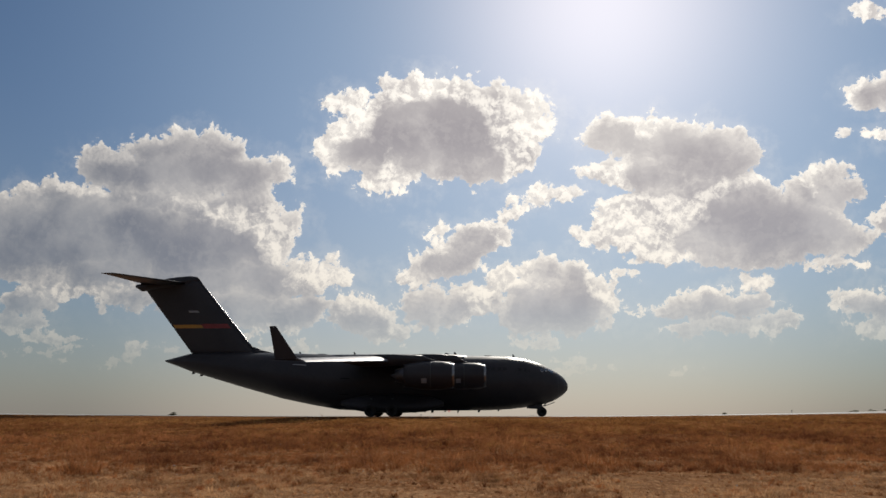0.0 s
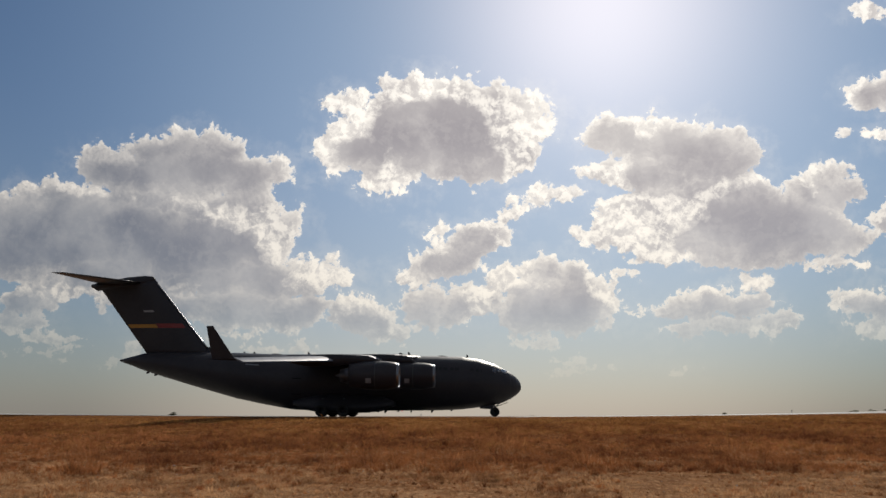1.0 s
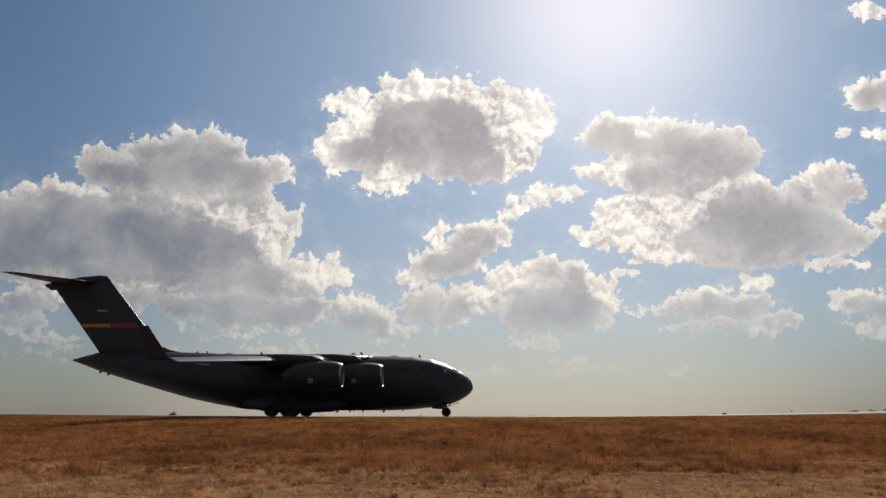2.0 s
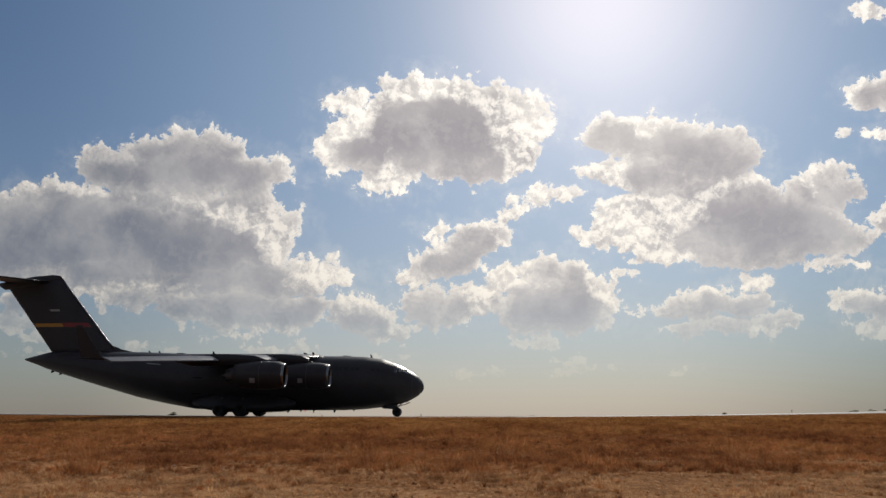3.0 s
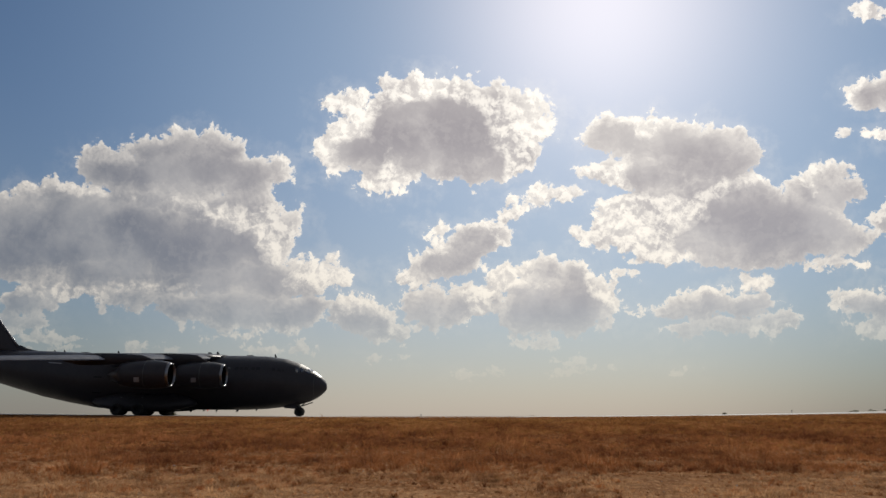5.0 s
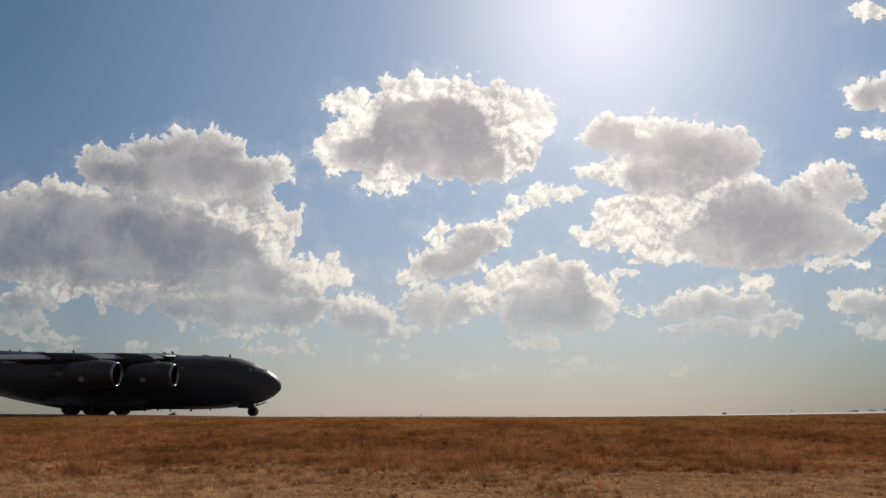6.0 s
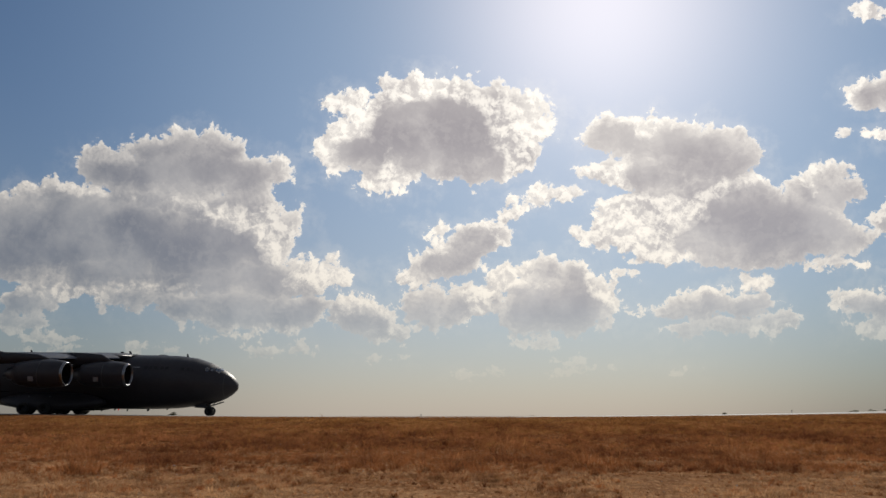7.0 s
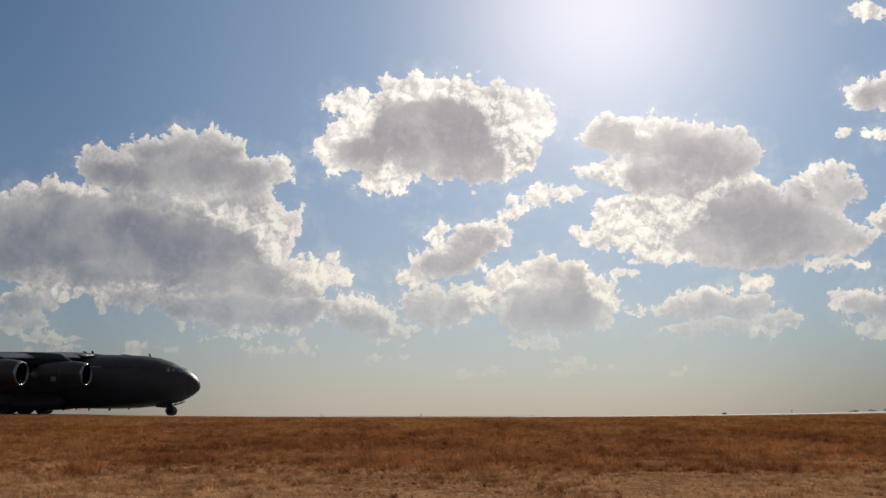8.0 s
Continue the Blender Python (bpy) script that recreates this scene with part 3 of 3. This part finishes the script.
            part("letter_bar", lofted("letter_bar", rings, LETTERS, False), plane, "dark painted lettering bar")
        rings = [[skin(x, side * a, out) for x, a in ((-10.7, 60), (-12.6, 60), (-12.6, 61.5), (-10.7, 61.5))] for out in (0.004, 0.014)]
        part("fuselage_marking", lofted("fuselage_marking", rings, PALE, False), plane, "short pale painted bar")
    z = hull(-14.0)[0]
    part("beacon", turned("beacon", ((z + 0.05, 0.09), (z - 0.05, 0.09), (z - 0.11, 0.07), (z - 0.14, 0.02)), BEACON, "Z", 14), plane, "red anti-collision beacon", pose(-14.0, 0, 0))
    # nose radome seam and aerials
    rings = [[skin(x, 360 * j / 48, 0.006) for j in range(48)] for x in (-1.20, -1.24)]
    part("radome_seam", lofted("radome_seam", rings, PAINT_DARK, True, True, False), plane)
    for x, hgt, ln in ((-6.2, 0.36, 0.28), (-13.2, 0.3, 0.35), (-14.1, 0.22, 0.6), (-25.3, 0.34, 0.3), (-31.9, 0.22, 0.25), (-33.1, 0.16, 0.3), (-9.0, 0.10, 1.2), (-29.0, 0.1, 1.3)):
        top = max(hull(x)[1], 7.26 if -26 < x < -12.6 else 0)
        blade_aerial(plane, x, top - 0.05, hgt + 0.05, ln)
    for x, hgt, ln in ((-8.1, 0.14, 0.3), (-10.4, 0.24, 0.35), (-12.9, 0.26, 0.22), (-14.4, 0.16, 0.3), (-15.9, 0.26, 0.4), (-16.8, 0.2, 0.3), (-17.8, 0.24, 0.9), (-43.6, 0.16, 0.5), (-44.6, 0.22, 0.5)):
        blade_aerial(plane, x, hull(x)[0] + 0.05, -hgt - 0.05, ln)


def blade_aerial(plane, x, z, hgt, ln):
    rings = []
    for f, sweep in ((0.0, 0.0), (0.8, 0.35), (1.0, 0.5)):
        l2 = ln * (1 - 0.45 * f)
        xc = x - sweep * ln * 0.8
        rings.append([(xc + l2 / 2, 0, z + hgt * f), (xc + l2 * 0.2, 0.04, z + hgt * f), (xc - l2 / 2, 0.01, z + hgt * f),
                      (xc - l2 / 2, -0.01, z + hgt * f), (xc + l2 * 0.2, -0.04, z + hgt * f)])
    part("blade_aerial", lofted("blade_aerial", rings, PAINT_DARK, False), plane, "small dark blade aerial")


def wing_at(y):
    """Leading edge x, z, chord and thickness of the wing at the distance y from the middle."""
    return (-26.9 + 0.62 * (25.0 - y), 6.75 - 0.081 * (y - 3.0), 11.6 - (11.6 - 2.7) * (y - 3.0) / 22.0, 0.135 - 0.03 * y / 25)


def wing_ring(y, side, x0=0.0, x1=1.0, drop=0.0, fore=0.0, swell=1.0):
    le, z, ch, th = wing_at(y)
    pts = foil(ch * (x1 - x0), th * swell / (x1 - x0))
    return [(le + fore - x0 * ch - a, side * y, z - drop + h) for a, h in pts]


def slat_ring(y, side):
    """Section of a slat that is run out and turned nose-down."""
    le, z, ch, th = wing_at(y)
    x0, z0, length, dip = le - 0.07 * ch, z + 0.2 * th * ch, 0.78 + 0.055 * ch, radians(20)
    ring = []
    for t, h in ((0.0, 0.0), (0.3, 0.035), (0.6, 0.05), (0.85, 0.03), (0.97, -0.02), (1.0, -0.09), (0.95, -0.15), (0.6, -0.1), (0.2, -0.05)):
        ring.append((x0 + length * t * math.cos(dip), side * y, z0 - length * t * math.sin(dip) + h * length * 0.8))
    return ring


def build_wing(plane, side):
    name = "right wing" if side < 0 else "left wing"
    rings = [wing_ring(y, side) for y in (1.0, 3.0, 6, 9, 12, 15, 18, 21, 24, 25.2)]
    wing = part("wing", lofted("wing", rings, PAINT), plane, "backlit-dark grey swept " + name)
    for y0, y1 in ((3.4, 13.5), (14.9, 25.1)):
        rings = [slat_ring(y, side) for y in np.linspace(y0, y1, 7)]
        part("slat", lofted("slat", rings, SLAT, False), wing, "lowered leading-edge slat in metal chosen for sun glint")
    # winglet, canted outwards
    rings = []
    for f in (0.0, 0.04, 0.35, 0.7, 0.97, 1.0):
        ch = 2.0 * (1 - f) + 0.58 * f
        le = -27.0 - 1.95 * f
        pts = foil(ch * (0.97 if f == 1.0 else 1), 0.10)
        rings.append([(le - a, side * (25.15 + 0.45 * f + h), 4.9 + 2.86 * f) for a, h in pts])
    part("winglet", lofted("winglet", rings, PAINT), wing, "upright grey winglet, darkened for backlight")
    for y, zc, x0 in ((7.63, 4.35, -9.92), (14.24, 4.06, -13.36)):
        build_engine(plane, side, y, zc, x0)


def build_engine(plane, side, y, zc, x0):
    m = pose(x0, side * y, zc)
    cowl = turned("cowl", ((-0.10, 1.13), (-0.14, 1.19), (-0.5, 1.32), (-1.2, 1.42), (-2.2, 1.45), (-3.4, 1.40), (-4.6, 1.22), (-5.1, 1.12),
                           (-5.1, 1.05), (-3.2, 1.12), (-2.0, 1.1), (-0.24, 1.075)), PAINT, count=40, caps=False)
    eng = part("engine", cowl, plane, "large grey turbofan nacelle, darkened for backlight", m)
    part("cowl_seam", turned("cowl_seam", ((-2.36, 1.449), (-2.36, 1.456), (-2.42, 1.456), (-2.42, 1.449)), PAINT_DARK, count=40), eng)
    # duct and fan are near black: the inlet's shade is in their colour
    part("inlet_duct", lofted("inlet_duct", [[(xx, r * math.cos(2 * math.pi * j / 40), r * math.sin(2 * math.pi * j / 40)) for j in range(40)]
                                             for xx, r in ((-0.2, 1.052), (-0.6, 1.03), (-1.45, 1.06))], SHADE, True, True, False), eng, "inlet duct coloured black for its shade")
    part("inlet_lip", turned("inlet_lip", ((-0.22, 1.05), (-0.10, 1.07), (-0.02, 1.10), (0.0, 1.135), (-0.03, 1.18), (-0.12, 1.215), (-0.22, 1.245), (-0.26, 1.22)), LIP, count=40, caps=False), eng, "bright bare metal inlet lip")
    part("fan", turned("fan", ((-1.05, 0.04), (-1.2, 0.2), (-1.4, 0.34), (-1.46, 1.09), (-1.6, 1.09), (-1.65, 0.1)), SHADE, count=32), eng, "fan with a pointed spinner, blackened for the inlet's shade")
    part("exhaust_core", turned("exhaust_core", ((-4.3, 0.95), (-5.0, 0.85), (-6.0, 0.6), (-6.0, 0.5), (-5.6, 0.35), (-6.5, 0.05)), DARK_METAL, count=28), eng)
    ring = [[(xx, -(1.40 + 0.012 * k) * math.cos(t), (1.40 + 0.012 * k) * math.sin(t)) for k in (0, 4)
             for t in ((-0.25, -0.42, -0.6) if k == 0 else (-0.6, -0.42, -0.25))] for xx in (-2.75, -3.3)]
    part("access_panel", lofted("access_panel", ring, PALE, False), eng, "pale grey marking panel")
    le, z, ch, th = wing_at(y)
    dx, dz = le - x0, z - zc
    rings = []
    for xx, lo, hi, wd in ((-1.7, 1.30, 1.42, 0.05), (-2.2, 1.28, 1.62, 0.16), (-3.2, 1.2, dz + 0.18, 0.22), (dx + 0.6, 1.0, dz + 0.34, 0.24),
                           (dx - 0.8, 0.9, dz + 0.35, 0.24), (dx - 2.6, 0.9, dz + 0.2, 0.2), (dx - 4.4, dz - 0.5, dz - 0.1, 0.05)):
        rings.append([(xx, -wd, lo), (xx, -wd * 0.9, lo + (hi - lo) * 0.8), (xx, -wd * 0.4, hi), (xx, wd * 0.4, hi), (xx, wd * 0.9, lo + (hi - lo) * 0.8), (xx, wd, lo)])
    part("pylon", lofted("pylon", rings, PAINT), eng)


def fin_ring(z, out=0.0, f0=0.0, f1=1.0, count=12):
    """Section of the fin at the height z, between two shares of its chord."""
    f = (z - 7.4) / (16.2 - 7.4)
    le, te = -37.0 - 7.45 * f, -45.0 - 7.05 * f
    ch, th = le - te, 0.12 - 0.02 * f
    pts = []
    for side in (1, -1):
        row = []
        for j in range(count + 1):
            x = f0 + (f1 - f0) * j / count
            h = 5 * th * (0.2969 * math.sqrt(x) - 0.126 * x - 0.3516 * x * x + 0.2843 * x ** 3 - 0.1015 * x ** 4) * ch
            row.append((le - x * ch, side * (h + out), z))
        pts += row if side > 0 else row[::-1]
    return pts


def build_tail(plane):
    fin = part("fin", lofted("fin", [fin_ring(z) for z in np.linspace(7.0, 16.5, 12)], PAINT), plane, "tall swept grey tail fin, darkened for backlight")
    # added strip that stands in for the sun glint along the fin's front
    part("leading_edge", lofted("leading_edge", [fin_ring(z, 0.014, 0.0, 0.022, 5) for z in np.linspace(7.9, 16.1, 8)], SLAT), fin, "metal strip added on the fin's edge for its sun glint")
    rings = []
    for x, hi, wd in ((-34.4, 7.4, 0.05), (-35.6, 7.62, 0.15), (-36.6, 7.85, 0.2), (-37.3, 8.15, 0.22), (-37.9, 8.3, 0.2)):
        rings.append([(x, -wd * 1.6, 7.2), (x, -wd, (7.2 + hi) / 2), (x, -wd * 0.3, hi), (x, wd * 0.3, hi), (x, wd, (7.2 + hi) / 2), (x, wd * 1.6, 7.2)])
    part("dorsal_fillet", lofted("dorsal_fillet", rings, PAINT), fin)
    part("tail_stripe", lofted("tail_stripe", [fin_ring(z, 0.012, 0.52, 0.97) for z in (10.52, 10.95)], YELLOW, False), fin, "yellow stripe painted across the fin")
    part("tail_stripe", lofted("tail_stripe", [fin_ring(z, 0.012, 0.10, 0.51) for z in (10.48, 11.02)], RED, False), fin, "dark red stripe painted across the fin")
    for z0, z1, f0, f1 in ((12.40, 12.66, 0.40, 0.56),):
        part("flag_marking", lofted("flag_marking", [fin_ring(z, 0.010, f0, f1, 4) for z in (z0, z1)], PALE, False), fin, "small pale flag marking")
    # bullet fairing where the tailplane sits
    rings = []
    for x, lo, hi, wd in ((-44.75, 16.45, 16.62, 0.06), (-45.1, 16.1, 16.9, 0.26), (-46, 15.75, 17.0, 0.45), (-48, 15.5, 16.82, 0.55), (-50.2, 15.25, 16.42, 0.52), (-51.8, 15.1, 16.1, 0.4), (-52.6, 15.6, 15.9, 0.12)):
        rings.append([(x, wd * math.cos(2 * math.pi * j / 20), (lo + hi) / 2 + (hi - lo) / 2 * math.sin(2 * math.pi * j / 20)) for j in range(20)])
    part("tail_fairing", lofted("tail_fairing", rings, PAINT), fin)
    for side in (-1, 1):
        rings = []
        for f in (0.0, 0.3, 0.6, 0.97, 1.0):
            ch = 5.9 * (1 - f) + 1.55 * f
            le = -46.2 - 4.75 * f
            rings.append([(le - a, side * (0.2 + 9.7 * f), 16.12 - 0.55 * f + h) for a, h in foil(ch, 0.10 if f < 1 else 0.04)])
        part("tailplane", lofted("tailplane", rings, PAINT), plane, "swept horizontal tailplane set on the fin")
    for side in (-1, 1):
        rings = [[skin(x, side * a, out) for x, a in ((-30.6, 60), (-32.2, 60), (-32.2, 62.5), (-30.6, 62.5))] for out in (0.005, 0.02)]
        part("fuselage_marking", lofted("fuselage_marking", rings, PALE, False), plane, "short pale painted bar")


def build_wheel(plane, x, y, r, wide):
    h = wide / 2
    tyre = turned("tyre", ((-h * 0.7, r * 0.52), (-h * 0.95, r * 0.62), (-h, r * 0.78), (-h * 0.85, r * 0.93), (-h * 0.5, r * 0.99), (-h * 0.1, r), (h * 0.1, r),
                           (h * 0.5, r * 0.99), (h * 0.85, r * 0.93), (h, r * 0.78), (h * 0.95, r * 0.62), (h * 0.7, r * 0.52)), RUBBER, "Y", 28)
    wheel = part("wheel", tyre, plane, "black aircraft tyre", pose(x, y, r))
    rim = turned("rim", ((-h * 0.72, r * 0.54), (-h * 0.75, r * 0.48), (-h * 0.5, r * 0.42), (-h * 0.55, r * 0.16), (-h * 0.7, r * 0.1), (h * 0.7, r * 0.1), (h * 0.55, r * 0.16),
                         (h * 0.5, r * 0.42), (h * 0.75, r * 0.48), (h * 0.72, r * 0.54)), RIM, "Y", 20)
    part("rim", rim, wheel, "grey metal wheel rim")
    for k in range(6):
        a = 2 * math.pi * k / 6
        part("wheel_nut", rod("wheel_nut", (0.3 * r * math.cos(a), -h * 0.66, 0.3 * r * math.sin(a)), (0.3 * r * math.cos(a), h * 0.66, 0.3 * r * math.sin(a)), 0.02, RIM, 6), wheel)
    wheels.append((wheel, x, y, r))


def build_gear(plane):
    for y in (-0.38, 0.38):
        build_wheel(plane, -3.05, y, 0.55, 0.38)
    gear = part("nose_gear", rod("nose_gear", (-3.05, 0, 0.45), (-3.12, 0, 1.7), 0.12, STRUT, 14), plane, "grey nose gear leg")
    part("axle", rod("axle", (-3.05, -0.4, 0.55), (-3.05, 0.4, 0.55), 0.07, STRUT, 10), gear)
    part("drag_brace", rod("drag_brace", (-3.1, 0, 1.05), (-2.2, 0, 1.75), 0.06, STRUT, 8), gear)
    part("torque_link", rod("torque_link", (-3.25, 0, 0.75), (-3.45, 0, 1.1), 0.035, STRUT, 8), gear)
    part("torque_link", rod("torque_link", (-3.45, 0, 1.1), (-3.2, 0, 1.4), 0.035, STRUT, 8), gear)
    part("gear_door", slab("gear_door", (1.35, 0.9, 0.06), PAINT, 0.02), plane, "open nose gear door", pose(-2.15, 0, 1.42, 0, -20, 0))
    for side in (-1, 1):
        part("gear_door", slab("gear_door", (1.5, 0.05, 0.5), PAINT, 0.02), plane, "open nose gear door", pose(-4.0, side * 0.62, 1.15, side * 8, 4, 0))
        for x in (-20.42, -22.85):
            for y in (3.15, 4.0, 4.8):
                build_wheel(plane, x, side * y, 0.66, 0.52)
            leg = part("main_gear", rod("main_gear", (x, side * 4.0, 0.55), (x, side * 3.6, 2.0), 0.17, STRUT, 14), plane, "main gear leg")
            part("axle", rod("axle", (x, side * 3.2, 0.66), (x, side * 4.85, 0.66), 0.09, STRUT, 10), leg)


wheels = []
plane = new("transport_aircraft")
tagged(plane, "large grey four-engined military transport jet with a T-tail, darkened for backlight", "aircraft")
build_fuselage(plane)
for s in (-1, 1):
    build_wing(plane, s)
build_tail(plane)
build_gear(plane)


# ---- small things on the far side ----
def leaf_crown(name, rng, centres, count, size):
    verts, faces = [], []
    for i in range(count):
        c, r = centres[int(rng.integers(len(centres)))]
        d = rng.normal(0, 1, 3)
        d /= np.linalg.norm(d)
        p = np.array(c) + d * np.array(r) * rng.uniform(0.55, 1.05)
        a, b = rng.normal(0, 1, 3), rng.normal(0, 1, 3)
        a, b = a / np.linalg.norm(a) * size * rng.uniform(0.5, 1.2), b / np.linalg.norm(b) * size * rng.uniform(0.4, 0.8)
        k = len(verts)
        verts += [p - a, p + b * 0.6, p + a, p - b * 0.6]
        faces.append((k, k + 1, k + 2, k + 3))
    return mesh_of(name, verts, faces, LEAF, False)


def build_bush(name, x, y, z, wide, tall, label, seed, trunk=0.35):
    rng = np.random.default_rng(seed)
    thing = new(name)
    thing.matrix_basis = pose(x, y, z)
    tagged(thing, label, name.replace("_", " "))
    part("trunk", rod("trunk", (0, 0, -0.3), (0.05 * wide, 0, tall * 0.6), 0.05 * tall, WOOD, 8, 0.02 * tall), thing)
    cs = []
    for k in range(7):
        a = rng.uniform(0, 6.28)
        rr = rng.uniform(0.1, 0.36) * wide
        c = (rr * math.cos(a), rr * math.sin(a), tall * rng.uniform(trunk + 0.1, 0.82))
        part("limb", rod("limb", (0, 0, tall * trunk * 0.6), c, 0.025 * tall, WOOD, 6, 0.008 * tall), thing)
        cs.append((c, (0.22 * wide, 0.22 * wide, 0.2 * tall)))
    part("crown", leaf_crown("crown", rng, cs, 900, 0.05 * max(wide, tall)), thing, "dull green leaf clumps")


def far_z(x, y):
    return float(ground_z(x, y))


build_bush("bush", -0.3515 * 380, 380, far_z(-133, 380), 4.4, 2.8, "low rounded dark bush on the plain", 1, 0.05)
build_bush("tree", 0.3665 * 900, 900, far_z(330, 900), 7, 4.8, "small far tree on the plain", 2)
build_bush("tree", 0.579 * 900, 900, far_z(521, 900), 11, 9.5, "far spreading tree on the plain", 3)
build_bush("tree", 0.560 * 900, 900, far_z(504, 900), 9, 8.6, "far low tree on the plain", 5)
build_bush("tree", 0.535 * 950, 950, far_z(508, 950), 10, 8.2, "far low tree on the plain", 6)


def build_marker(x, y, tall, wide):
    thing = new("marker_post")
    thing.matrix_basis = pose(x, y, float(ground_z(x, y)))
    tagged(thing, "short white marker post beside the taxiway", "marker post", "taxiway marker posts")
    part("post", rod("post", (0, 0, -0.1), (0, 0, tall), wide / 2, WHITE, 8, wide * 0.4), thing)
    part("cap", turned("cap", ((tall, wide * 0.7), (tall + 0.06, wide * 0.6), (tall + 0.1, wide * 0.2)), PAINT_DARK, "Z", 10), thing)


for aside, y, tall in ((-0.0285, 120, 0.42), (0.1135, 190, 0.65), (0.1172, 190, 0.65), (0.4535, 150, 0.75)):
    build_marker(aside * y, y, tall, 0.16)


def build_stones():
    rng = np.random.default_rng(9)
    verts, faces = [], []
    for i in range(420):
        y = math.sqrt(rng.uniform(15 ** 2, 42 ** 2))
        x = rng.uniform(-0.62, 0.62) * y
        r = 0.016 + 0.03 * rng.random() ** 4
        z = float(ground_z(x, y) + uneven(x, y))
        k = len(verts)
        for px_, py_, pz_ in ((1, 0, 0), (-1, 0, 0), (0, 1, 0), (0, -1, 0), (0, 0, 0.8), (0, 0, -0.6)):
            j = rng.uniform(0.7, 1.3)
            verts.append((x + px_ * r * j, y + py_ * r * j, z + pz_ * r * j + 0.01))
        faces += [(k + a, k + b, k + c) for a, b, c in ((0, 2, 4), (2, 1, 4), (1, 3, 4), (3, 0, 4), (2, 0, 5), (1, 2, 5), (3, 1, 5), (0, 3, 5))]
    tagged(new("stones", mesh_of("stones", verts, faces, STONE, False)), "scattered small pale stones on dry ground", "stones", kind="stuff")


build_stones()

# ---- movement ----
HEADING = -0.815
RUN = ((0.0, 14.7), (0.5, 12.01), (1.0, 9.15), (1.5, 6.33), (3.0, -2.45), (3.5, -5.30), (4.0, -8.25), (4.5, -11.12), (6.0, -19.53), (6.5, -22.16),
       (7.0, -24.66), (7.5, -27.03), (8.0, -29.29))


def run_at(t):
    return float(np.polyval(np.polyfit([a for a, b in RUN], [b for a, b in RUN], 4), t))


def motions():
    times = [k / 10 for k in range(81)]
    c, s = math.cos(radians(HEADING)), math.sin(radians(HEADING))
    rows = []
    for t in times[::5]:
        d = run_at(t)
        za, zb = float(lift((d - 3.05) * c)), float(lift((d - 21.6) * c))
        slope = (za - zb) / 18.55
        rows.append((t, pose(d * c, 91.05 + d * s, za + 3.05 * slope, 0, -math.degrees(math.atan(slope)), HEADING)))
    walk(plane, rows)
    for wheel, x, y, r in wheels:
        walk(wheel, [(t, pose(x, y, r, 0, math.degrees((run_at(t) - run_at(0)) / r), 0)) for t in times])


motions()
